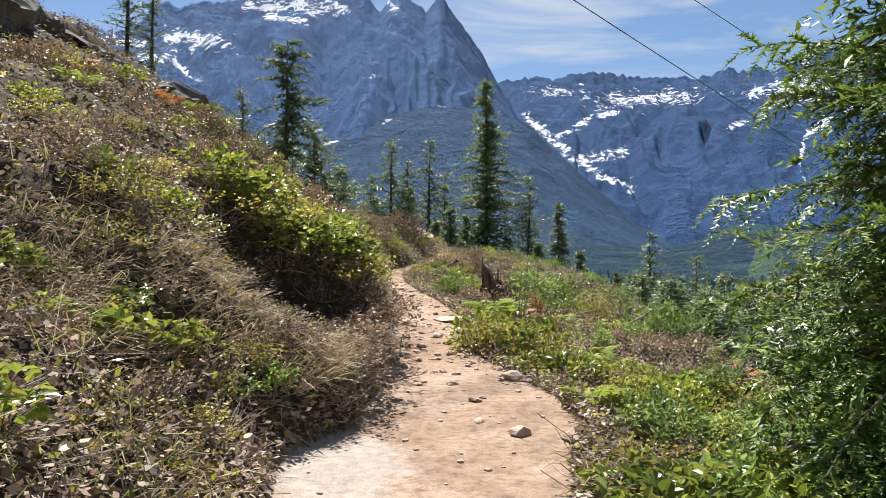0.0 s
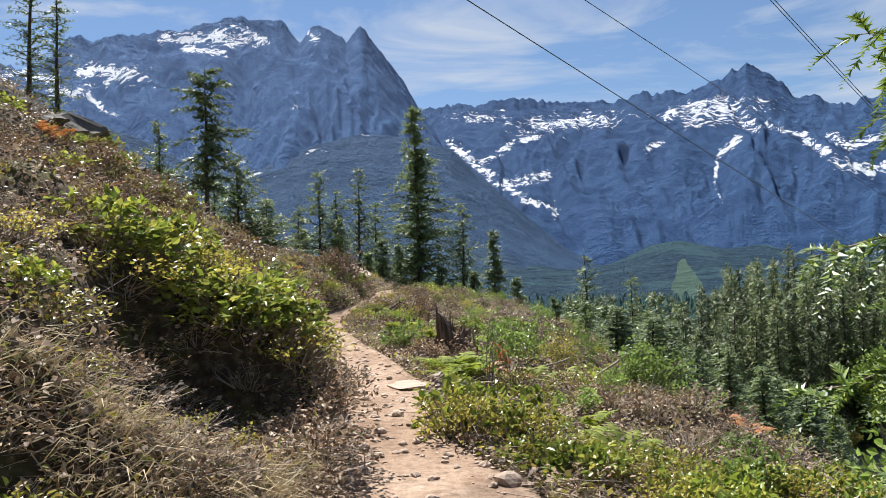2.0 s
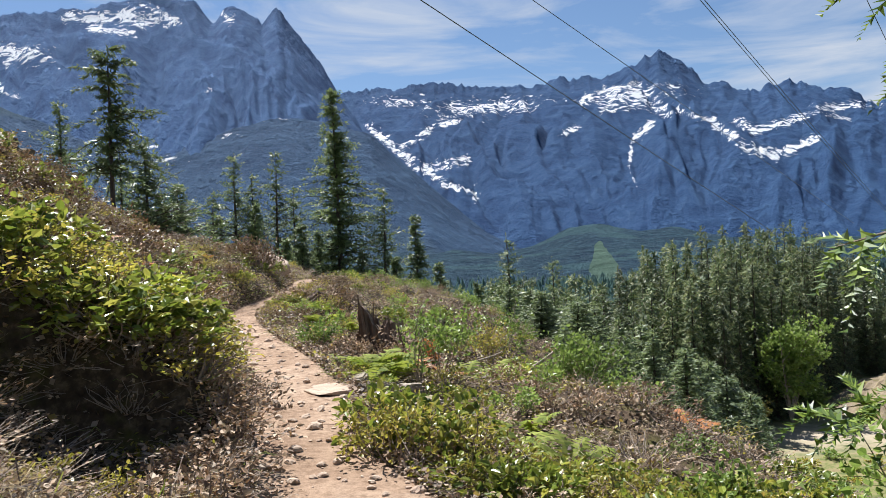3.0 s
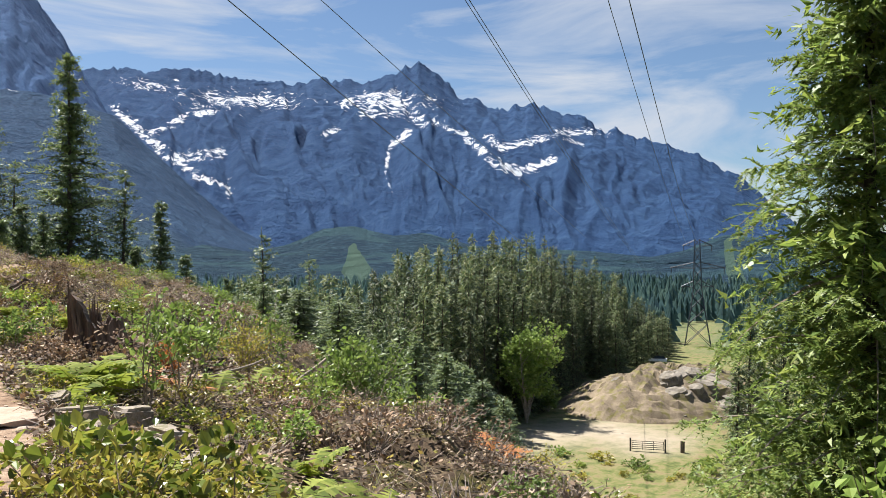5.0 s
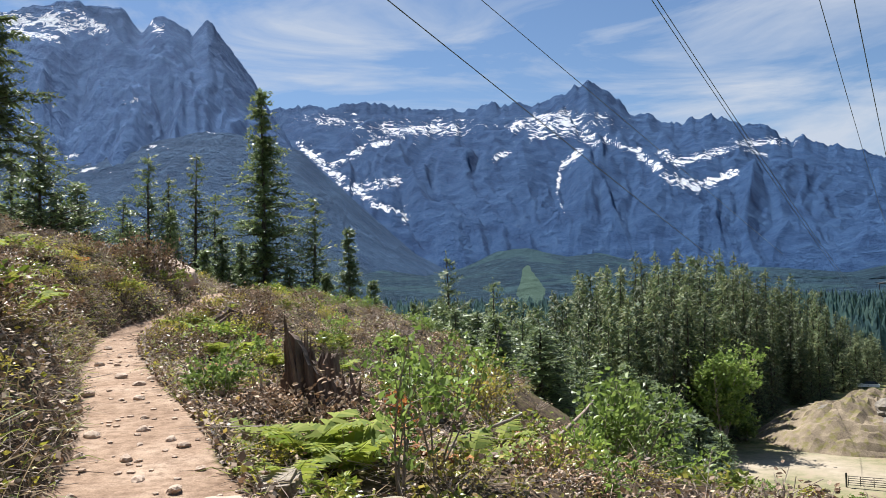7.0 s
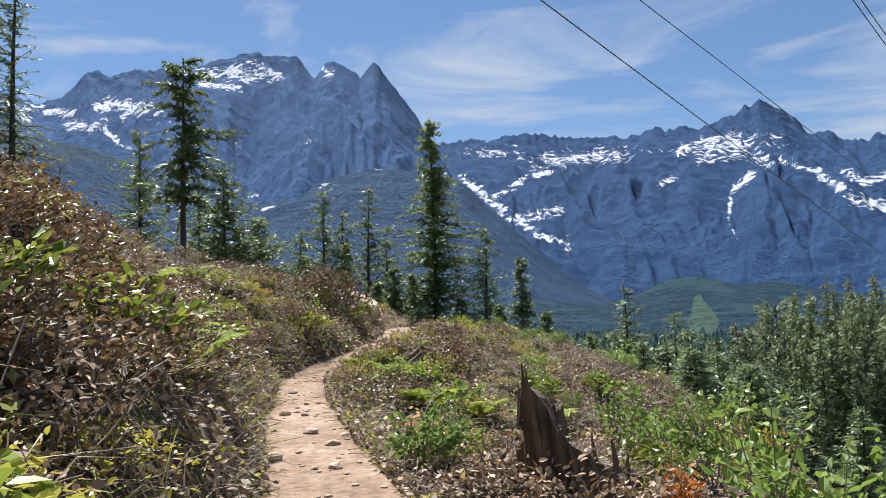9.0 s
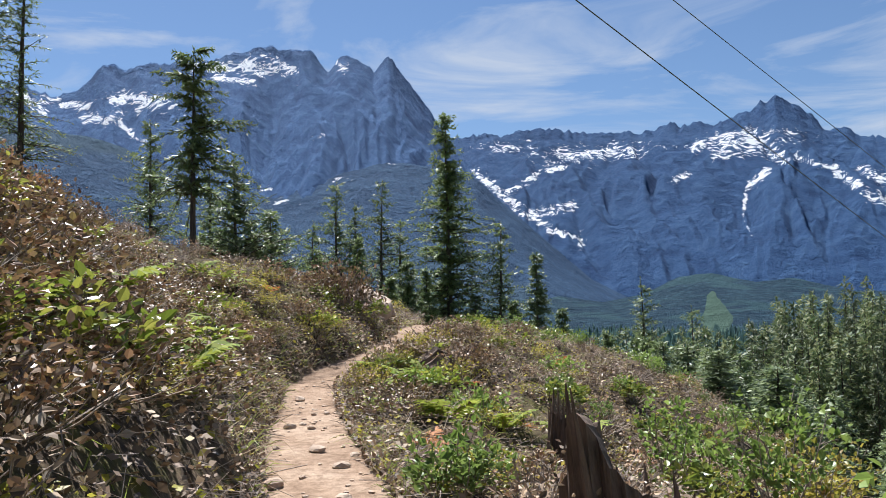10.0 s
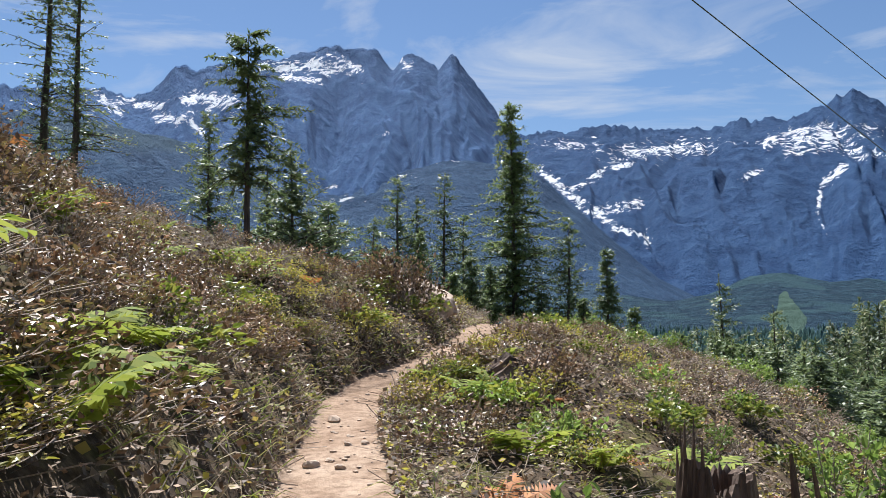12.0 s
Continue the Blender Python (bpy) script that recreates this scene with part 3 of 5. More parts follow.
FIR_LABEL = "tall dark green fir with ragged drooping branches"
SPARSE = "thin young conifer with sparse grey-green branches"
firs = {
    "big": dict(height=20, radius=6.2, whorls=80, per=6, sprays=110, size=0.42, bare=0.05, droop=0.4, ragged=0.75, power=1.0),
    "thin": dict(height=12, radius=4.4, whorls=56, per=5, sprays=84, size=0.3, bare=0.04, droop=0.1, ragged=0.85, power=0.95),
    "spruce": dict(height=11, radius=2.9, whorls=46, per=6, sprays=80, size=0.3, bare=0.03, droop=0.4, ragged=0.35, power=1.05),
    "tuft": dict(height=12, radius=2.4, whorls=26, per=4, sprays=100, size=0.34, bare=0.44, droop=0.7, ragged=0.85, power=0.45),
    "bare": dict(height=18, radius=2.4, whorls=64, per=4, sprays=42, size=0.26, bare=0.05, droop=0.3, ragged=0.75, power=0.6),
}


def lone(kind, seed, x, y, top, label, wide=1.0, needles=None):
    spec = dict(firs[kind])
    tall = top - on_land(x, y) + 0.1
    spec["height"], spec["radius"] = tall, spec["radius"] * wide
    ob = conifer_thing("conifer_tree", seed, needles or NEEDLE, label, **spec)
    return stand(ob, x, y, seed * 1.3)


lone("big", 1, 3.8, 67.6, 16.1, FIR_LABEL)
lone("tuft", 2, -8.2, 42.8, 12.8, "bare-trunked fir with tufted dark crown", 1.0)
lone("bare", 3, -16.7, 46.6, 18.7, "half-bare thin conifer with dead twigs")
lone("bare", 4, -18.6, 47.5, 21.5, "half-bare thin conifer with dead twigs")
lone("thin", 5, -13.7, 56.0, 12.9, SPARSE, 1.1)
lone("thin", 6, -7.4, 48.0, 9.2, SPARSE, 1.1)
lone("thin", 61, -6.2, 50.0, 7.0, SPARSE, 1.0)
lone("thin", 7, -4.0, 64.0, 10.6, SPARSE, 1.25)
lone("spruce", 71, -5.2, 67.0, 6.5, "small dense dark spruce", 1.2)
lone("thin", 8, -1.2, 66.0, 11.0, SPARSE, 1.3)
lone("thin", 72, -2.6, 65.0, 9.4, SPARSE, 1.1)
lone("thin", 73, -5.6, 66.0, 8.2, SPARSE, 1.1)
lone("thin", 74, 0.4, 67.0, 8.4, SPARSE, 1.1)
lone("thin", 75, -6.9, 49.0, 6.4, SPARSE, 1.0)
lone("spruce", 81, 0.6, 62.0, 5.2, "small dense dark spruce", 1.3)
lone("spruce", 82, -2.6, 62.0, 6.8, "small dense dark spruce", 1.3)
lone("thin", 9, 6.7, 62.0, 7.6, SPARSE, 0.9)
lone("spruce", 10, 8.85, 60.8, 5.5, "small pointed dark green spruce", 0.85)
lone("spruce", 11, 7.0, 58.5, 2.4, "small dense dark spruce", 0.9)
lone("spruce", 12, 10.6, 62.0, 2.0, "small dense dark spruce", 1.0)
lone("thin", 13, 16.3, 62.8, 3.9, SPARSE, 1.2)
lone("thin", 14, 21.2, 68.0, 2.0, SPARSE, 1.2)
lone("spruce", 15, 13.2, 60.0, 0.4, "small dense dark spruce", 1.1)
lone("spruce", 16, 18.4, 62.0, -0.8, "small dense dark spruce", 1.2)
lone("thin", 17, 24.5, 66.0, -0.6, SPARSE, 1.2)
for k, (x, y, top) in enumerate(((-3.5, 58, 3.6), (-0.5, 60, 4.0), (2.2, 64, 4.8), (5.2, 63, 3.0), (-6.5, 55, 5.0), (-10.5, 54, 6.3), (-2.0, 57, 3.0), (-8.6, 50, 6.0))):
    lone("spruce", 90 + k, x, y, top, "small dense dark spruce", 1.25)
lone("bare", 18, -9.6, 52.0, 9.5, "half-bare thin conifer with dead twigs", 0.7)

# valley stand: a few patterns, copied
rng = np.random.default_rng(77)
stand_kinds = []
for k in range(6):
    spec = dict(height=22 + 1.5 * (k % 3), radius=4.2 + 0.5 * (k % 2), whorls=38, per=5, sprays=17, size=1.0, bare=0.03, droop=0.5, ragged=0.4, power=1.05, joints=2)
    stand_kinds.append(conifer_thing("stand_conifer", 100 + k, NEEDLE_FAR, "tall dark conifer in the dense valley stand", **spec))
    tagged(stand_kinds[-1], group="valley conifer stand")
spots = []
tries = 0
while len(spots) < 300 and tries < 20000:
    tries += 1
    a, d = rng.uniform(9, 43.2), rng.uniform(70, 260)
    near = np.interp(a, (9, 20, 29, 31.5, 34.7, 36.7, 40.5, 43), (84, 82, 112, 123, 139, 159, 191, 216))
    if d < near or d > near + 52:
        continue
    x, y = 0.2 + d * math.sin(radians(a)), 5 + d * math.cos(radians(a))
    if all((x - p) ** 2 + (y - q) ** 2 > 7.0 for p, q in spots):
        spots.append((x, y))
for n, (x, y) in enumerate(spots):
    a, d = math.degrees(math.atan2(x - 0.2, y - 5)), math.hypot(x - 0.2, y - 5)
    near = np.interp(a, (9, 20, 29, 31.5, 34.7, 36.7, 40.5, 43), (84, 82, 112, 123, 139, 159, 191, 216))
    crest = np.interp(a, (9, 14, 21, 23.3, 25, 26.9, 29.2, 33, 35.3, 37.4, 39.9, 41.3, 43.2), (-2.6, -1.9, -1.7, -1.0, -0.2, 0.4, 0.7, 1.2, 0.4, -0.4, -1.2, -2.6, -5.2))
    deg = crest - 2.6 * (1 - min(1, (d - near) / 30)) - abs(rng.normal(0, 0.75)) + 0.25
    tall = np.clip((1.7 + d * math.tan(radians(deg)) - on_land(x, y)) / 23, 0.4, 1.5)
    wide = np.clip(tall, 0.75, 1.1) * rng.uniform(0.75, 1.05)
    proto = stand_kinds[n % 6]
    (stand if n < 6 else plant)(proto, x, y, rng.uniform(0, 6.3), wide, 0.2, tall / wide)

# edge of the wood across the power line, and the slope's young trees
for n in range(26):
    a, d = rng.uniform(47.6, 60), rng.uniform(70, 190)
    x, y = 0.2 + d * math.sin(radians(a)), 5 + d * math.cos(radians(a))
    w = rng.uniform(0.55, 0.85)
    plant(stand_kinds[n % 6], x, y, rng.uniform(0, 6.3), w, 0.2, rng.uniform(0.8, 1.1))
slope_kinds = [conifer_thing("young_conifer", 140 + k, NEEDLE, "young green conifer on the steep slope", height=8, radius=2.0, whorls=26, per=6, sprays=32, size=0.34, bare=0.03, droop=0.3, ragged=0.35, power=0.85, joints=2) for k in range(3)]
for k in slope_kinds:
    tagged(k, group="young slope conifers")
n = 0
while n < 80:
    x, y = rng.uniform(6, 42), rng.uniform(24, 62)
    a, d = math.degrees(math.atan2(x - 0.2, y - 5)), math.hypot(x, y - 5)
    if a < 6 or a > 33 or d < 26 or d > 72 or x < 0.22 * (y - 5) + 1.5:
        continue
    w = rng.uniform(0.55, 1.1)
    ceiling = 1.7 + d * math.tan(radians(np.interp(a, (6, 14, 20, 27, 33), (-1.2, -1.2, -2.4, -5.5, -10))))
    tall = min(rng.uniform(0.8, 1.2), (ceiling - on_land(x, y)) / (8 * w))
    if tall < 0.4:
        continue
    (stand if n < 3 else plant)(slope_kinds[n % 3], x, y, rng.uniform(0, 6.3), w, 0.1, tall)
    n += 1


def leaf_quads(rng, at, out, size, narrow=0.55, flat=0.8):
    """Pointed folded leaves: two four-cornered halves joined on the midrib."""
    n = len(at)
    way = unit((unit(out) + rng.normal(0, 0.75, (n, 3))) * (1, 1, flat))
    side = unit(np.cross(way, rng.normal(0, 0.8, (n, 3)) + (0, 0, 1)))
    up = np.cross(side, way)
    ln = size * rng.uniform(0.6, 1.25, n)[:, None]
    w = ln * narrow * 0.5
    fold = up * ln * 0.12
    a, tip = at, at + way * ln - up * ln * 0.1
    m1, m2 = at + way * ln * 0.3, at + way * ln * 0.7
    l1, r1 = m1 + side * w + fold, m1 - side * w + fold
    l2, r2 = m2 + side * w * 0.75 + fold * 0.7, m2 - side * w * 0.75 + fold * 0.7
    return np.stack([a, r1, r2, tip, l2, l1], 1)


class Leaves(Build):
    def leaves(self, c):
        k = len(c)
        i = np.arange(k)[:, None] * 6 + self.n
        self.v.append(c.reshape(-1, 3))
        self.f.extend((i + np.array([[0, 1, 2, 3]])).tolist())
        self.f.extend((i + np.array([[0, 3, 4, 5]])).tolist())
        self.n += 6 * k


def shrub(name, seed, mat, label, leaves, size, radius, height, narrow=0.55, stems=22, shell=0.55):
    """Domed bush: bare stems below, leaves crowded towards the stem tips."""
    rng = np.random.default_rng(seed)
    ob = new(name)
    wood, green = Build(), Leaves()
    a, r = rng.uniform(0, 2 * np.pi, stems), radius * np.sqrt(rng.random(stems))
    top = height * np.sqrt(1 - 0.85 * (r / radius) ** 2) * rng.uniform(0.7, 1.12, stems)
    tips = np.column_stack([r * np.cos(a), r * np.sin(a), top])
    foot = tips * (0.35, 0.35, 0)
    bow = rng.normal(0, 0.1 * radius, (stems, 3)) * (1, 1, 0.3)
    u = np.linspace(0, 1, 4)[:, None]
    for k in range(stems):
        wood.tube(foot[k] + u * (tips[k] - foot[k]) + 4 * u * (1 - u) * bow[k], 0.0055 * (1 - 0.7 * u[:, 0]) + 0.0012, 3)
    k = rng.integers(0, stems, leaves)
    v = (shell + (1.04 - shell) * rng.random(leaves) ** 0.7)[:, None]
    at = foot[k] + v * (tips[k] - foot[k]) + 4 * v * (1 - v) * bow[k] + rng.normal(0, 0.05 * radius + 0.018, (leaves, 3))
    at[:, 2] = np.abs(at[:, 2]) + 0.01
    out = unit(tips[k] - foot[k] + rng.normal(0, 0.3 * radius, (leaves, 3)))
    green.leaves(leaf_quads(rng, at, out, size, narrow))
    tagged(part("stem_tangle", wood, TWIG, ob), kind="stuff")
    tagged(part("leaves", green, mat, ob), kind="stuff")
    return tagged(ob, label, "shrub")


def fern(name, seed, mat, label, fronds=9, length=0.55, upright=0.9):
    rng = np.random.default_rng(seed)
    ob = new(name)
    for k in range(fronds):
        b = Build()
        a = k * 2.4 + rng.uniform(-0.4, 0.4)
        out = np.array([math.cos(a), math.sin(a), 0])
        side = np.array([-out[1], out[0], 0])
        ln = length * rng.uniform(0.7, 1.15)
        u = np.linspace(0, 1, 15)
        spine = np.outer(u * ln * 0.75, out) + np.outer(upright * ln * (u - 0.62 * u ** 2), (0, 0, 1))
        b.tube(spine[::3], 0.004 * (1 - 0.8 * u[::3]), 3)
        tri = []
        for i in range(2, 15):
            w = ln * 0.26 * math.sin(math.pi * (u[i] * 0.8 + 0.2)) * rng.uniform(0.85, 1.1)
            for sg in (-1, 1):
                way = side * sg + out * 0.35 + np.array([0, 0, rng.normal(-0.15, 0.12)])
                p0 = spine[i]
                h = (spine[i] - spine[i - 1]) * 0.55
                tri.append([p0 - h, p0 + h, p0 + way * w * 0.6 + h * 0.7, p0 + way * w])
        b.batch(np.array(tri))
        part("frond", b, mat, ob)
    return tagged(ob, label, "fern")


def scatter(protos, spots, rng, lo, hi, sink=0.04, lean=0.15, tall=(0.5, 0.85)):
    for n, (x, y) in enumerate(spots):
        s = rng.uniform(lo, hi)
        tilt = (rng.normal(0, lean), rng.normal(0, lean))
        p = protos[rng.integers(0, len(protos))]
        if not p.get("placed"):
            p["placed"] = 1
            stand(p, x, y, rng.uniform(0, 6.3), s, sink, 0.7)
        else:
            plant(p, x, y, rng.uniform(0, 6.3), s, sink, rng.uniform(*tall), tilt)


def beside(rng, count, lo, hi, y0, y1, side, clump=0.0, seed=0, power=1.0):
    """Places beside the trail, from lo to hi metres off its edge; clump keeps them in patches."""
    got = []
    guard = 0
    while len(got) < count and guard < count * 60:
        guard += 1
        y = y0 + (y1 - y0) * rng.random() ** power
        l, r = edges(y)
        u = lo + (hi - lo) * rng.random() ** 1.35
        x = l - u if side < 0 else r + u
        if side < 0 and (8 < y < 19 and abs(x - float(ledge_x(np.array(y)))) < 0.8):
            continue
        if side > 0 and (0.3 < x < 1.5 and 9.7 < y < 13.5):
            continue
        if clump and float(fractal(x * 0.9, y * 0.9, 3, seed)) < clump:
            continue
        got.append((x, y))
    return got


rng = np.random.default_rng(5)
salal = [shrub("salal_shrub", 200 + k, SALAL, "low leafy green salal shrub on the bank", 300, 0.075, 0.42, 0.4, 0.66, 22, 0.6) for k in range(4)]
dry = [shrub("dry_shrub", 220 + k, DEAD, "dry brown shrub with curled dead leaves", 330, 0.05, 0.46, 0.38, 0.55, 30, 0.4) for k in range(4)]
low = [shrub("yellow_shrub", 240 + k, OLIVE, "low olive and yellow huckleberry shrub", 320, 0.042, 0.4, 0.38, 0.6, 26, 0.5) for k in range(3)]
bright = [shrub("bright_shrub", 260 + k, BRIGHT, "fresh light green leafy shrub", 300, 0.058, 0.36, 0.46, 0.6, 18, 0.45) for k in range(3)]
wiry = [shrub("dead_twig_bush", 270 + k, DEAD, "tangled grey dead twigs with few leaves", 60, 0.04, 0.5, 0.38, 0.5, 40, 0.3) for k in range(3)]
ferns = [fern("sword_fern", 280 + k, FERN, "light green fern with arching fronds") for k in range(2)]
rusty = [fern("dead_bracken", 290, RUST, "rust-orange dead bracken fern", 8, 0.5, 0.6)]

scatter(salal + low, [(-0.95 - 0.22 * (k % 6), 8.05 + 0.3 * (k // 6) + 0.06 * math.sin(k * 2.1)) for k in range(18)] + [(-2.2, 7.6), (-2.3, 7.9), (-2.5, 8.2)], rng, 1.0, 1.25)
scatter(dry, [(-0.72 - 0.04 * (k % 2), 5.5 + 0.3 * k) for k in range(14)] + [(-0.9, 7.2), (-0.95, 7.6), (-1.3, 7.9), (-1.7, 7.85)], rng, 0.75, 1.1)
scatter(salal, beside(rng, 70, 0.35, 5.5, 2, 34, -1, 0.55, 1), rng, 0.6, 1.1)
scatter(dry, beside(rng, 110, 0.4, 7, 3, 37, -1, 0.42, 2), rng, 0.6, 1.05)
scatter(low, beside(rng, 80, 0.35, 6, 3, 36, -1, 0.5, 3), rng, 0.6, 1.0)
scatter(wiry, beside(rng, 150, 0.4, 6, 2, 36, -1, 0.45, 4), rng, 0.6, 1.1)
scatter(ferns, beside(rng, 26, 0.4, 4, 9, 24, -1, 0.5, 6), rng, 0.6, 1.0, tall=(0.8, 1.1))
scatter(rusty, beside(rng, 14, 1.0, 6, 8, 28, -1, 0.5, 8), rng, 0.7, 1.2)
scatter(salal, beside(rng, 80, 0.35, 6, 1.5, 34, 1, 0.5, 11), rng, 0.6, 1.1)
scatter(low, beside(rng, 80, 0.35, 7, 3, 36, 1, 0.45, 12), rng, 0.6, 1.1)
scatter(bright, beside(rng, 55, 0.35, 6.5, 2, 30, 1, 0.54, 13), rng, 0.6, 1.15, tall=(0.7, 1.1))
scatter(dry, beside(rng, 90, 0.35, 7, 8, 37, 1, 0.48, 14), rng, 0.6, 1.2)
scatter(wiry, beside(rng, 100, 0.35, 7, 6, 36, 1, 0.45, 15), rng, 0.7, 1.2)
scatter(ferns, beside(rng, 22, 0.2, 3, 6, 22, 1, 0.45, 16) + [(0.55, 11.9), (0.7, 12.9), (0.9, 12.4), (1.3, 12.9), (0.45, 12.9)], rng, 0.8, 1.2, tall=(0.8, 1.1))
scatter(rusty, beside(rng, 10, 0.5, 4, 10, 24, 1, 0.45, 17) + [(1.2, 13.0)], rng, 0.7, 1.1)
scatter(salal + low, [(0.42, 10.2), (1.35, 11.3), (1.3, 10.0), (0.4, 12.3), (1.45, 12.2), (1.0, 13.3), (0.7, 11.5)], rng, 0.5, 0.8)

scatter(salal, [(1.15 + 0.23 * (k % 5) + 0.05 * math.sin(k * 5), 2.7 + 0.42 * (k // 5) + 0.08 * math.cos(k * 3)) for k in range(20)], rng, 0.9, 1.2)
scatter(bright + low + salal, beside(rng, 62, 0.4, 2.6, 3.4, 8.2, 1), rng, 0.6, 1.0, tall=(0.7, 1.05))
scatter(dry, beside(rng, 22, 0.3, 1.6, 4.5, 9, 1), rng, 0.5, 0.8)
scatter(low + salal[:1], [(0.5 + 0.26 * (k % 3) + 0.06 * math.sin(k * 4), 8.5 + 0.32 * (k // 3)) for k in range(9)], rng, 1.0, 1.3, tall=(0.85, 1.15))
scatter(dry, [(0.95 + 0.42 * math.cos(k * 2.4), 13.85 + 0.4 * math.sin(k * 2.4)) for k in range(12)] + [(1.2 + 0.12 * k, 15.95) for k in range(-2, 3)] + [(0.75 + 0.3 * math.cos(k), 20.9 + 0.4 * math.sin(k)) for k in range(6)] + [(0.2 + 0.3 * k, 22.6 + 0.3 * (k % 2)) for k in range(5)], rng, 0.9, 1.3)
brown = [shrub("brown_shrub", 230 + k, leafy("brown_leaf", [(0.05, 0.03, 0.02), (0.2, 0.11, 0.06), (0.48, 0.32, 0.2), (0.08, 0.045, 0.028), (0.3, 0.24, 0.09), (0.36, 0.22, 0.13)], 0.42, 0.14, 0.4) if k == 0 else bpy.data.materials["brown_leaf"], "dense dark brown dry shrub on the hillside", 330, 0.05, 0.52, 0.46, 0.6, 28, 0.45) for k in range(3)]
scatter(brown, beside(rng, 190, 0.5, 7.5, 9, 37, -1, 0.4, 21), rng, 0.6, 1.05)
scatter(brown, beside(rng, 130, 0.4, 3.4, 9.5, 20, -1), rng, 0.5, 0.9, tall=(0.65, 1.0))
scatter(low, beside(rng, 36, 0.35, 3, 9.5, 22, -1), rng, 0.5, 0.8)
scatter(dry + low, [(-0.5, 20.5), (-0.35, 20.9), (-0.15, 21.3), (0.1, 21.6), (0.25, 22.0), (-0.2, 20.6), (0.15, 21.1), (0.45, 22.5), (-0.6, 19.9), (-0.4, 19.6)], rng, 0.8, 1.05, tall=(0.85, 1.15))
scatter(brown, [(-1.16 + 0.2 * math.cos(k * 2.4), 24.3 + 0.25 * math.sin(k * 2.4)) for k in range(5)], rng, 1.1, 1.4, tall=(1.0, 1.4))
scatter(brown, beside(rng, 50, 0.5, 6, 12, 34, 1, 0.45, 22), rng, 0.6, 1.1)
scatter(dry, beside(rng, 34, 0.4, 3.0, 3.5, 9, -1), rng, 0.5, 0.8)
scatter(wiry, beside(rng, 40, 0.3, 3.0, 3.2, 9, -1), rng, 0.5, 0.9)
scatter(bright, [(-1.25, 4.75), (-1.4, 4.6), (-1.15, 4.9)], rng, 0.5, 0.6)
scatter(low, beside(rng, 26, 0.28, 3, 3, 10, -1), rng, 0.6, 0.9)
meadow = [shrub("meadow_bush", 296 + k, (OLIVE, BRIGHT, GRASS)[k], "low green meadow bush in the valley clearing", 150, 0.09, 0.4, 0.24, 0.6, 10, 0.2) for k in range(3)]
spots = []
for k in range(110):
    a, d = radians(rng.uniform(27, 56)), rng.uniform(62, 106)
    spots.append((d * math.sin(a), 5 + d * math.cos(a)))
scatter(meadow, spots, rng, 2.0, 5.5, 0.1, 0.0, (0.6, 1.0))
for x, y, sz in ((-1.45, 14.2, 0.85), (-1.85, 13.9, 0.8), (-1.7, 14.7, 0.7), (-2.2, 14.3, 0.7), (-1.75, 12.9, 0.6), (0.75, 9.1, 0.8), (0.7, 12.6, 0.95), (0.95, 12.2, 0.9)):
    plant(ferns[0], x, y, x * 7, sz * 1.35, 0.02, 1.25)
for x, y in ((-4.8, 20), (-4.5, 20.6), (-5.1, 19.5), (-4.6, 19.2), (1.1, 13.1)):
    plant(rusty[0], x, y, x * 5, 1.2, 0.02)

# ---- loose cover: litter, twigs, grass ----


def cover(name, label, mat, count, rng, shape, lo=0.0, hi=6.0, sides=(-1, 1), y0=1.5, y1=34):
    got = []
    for side in sides:
        n = count // len(sides)
        y = y0 + (y1 - y0) * rng.random(n) ** 1.35
        l, r = edges(y)
        u = lo + (hi - lo) * rng.random(n) ** 1.6
        got.append(np.stack([l - u if side < 0 else r + u, y], -1))
    xy = np.concatenate(got)
    at = np.column_stack([xy, land(xy[:, 0], xy[:, 1])])
    b = shape(at, rng)
    return tagged(part(name, b, mat), label, "ground cover", kind="stuff")


def litter_shape(at, rng):
    b = Build()
    n = len(at)
    at = at + np.column_stack([np.zeros((n, 2)), np.abs(rng.normal(0.01, 0.06, n))])
    way = unit(rng.normal(0, 1, (n, 3)) * (1, 1, 0.6))
    side = unit(np.cross(way, rng.normal(0, 0.6, (n, 3)) + (0, 0, 1)))
    ln = rng.uniform(0.025, 0.07, n)[:, None]
    w = ln * rng.uniform(0.25, 0.42, n)[:, None]
    b.batch(np.stack([at - way * ln * 0.5, at + side * w, at + way * ln * 0.5, at - side * w], 1))
    return b


def twig_shape(at, rng):
    b = Build()
    n = len(at)
    at = at + np.column_stack([np.zeros((n, 2)), np.abs(rng.normal(0.02, 0.07, n))])
    way = unit(rng.normal(0, 1, (n, 3)) * (1, 1, 0.3))
    side = unit(np.cross(way, rng.normal(0, 1, (n, 3))))
    up = np.cross(way, side)
    ln = (rng.uniform(0.06, 0.2, n) * rng.choice([1, 1, 1, 2], n))[:, None]
    r = rng.uniform(0.0015, 0.004, n)[:, None]
    c = [side * r, (-0.5 * side + 0.87 * up) * r, (-0.5 * side - 0.87 * up) * r]
    for i in range(3):
        p, q = c[i], c[(i + 1) % 3]
        b.batch(np.stack([at - way * ln + p, at - way * ln + q, at + way * ln + q * 0.5, at + way * ln + p * 0.5], 1))
    return b


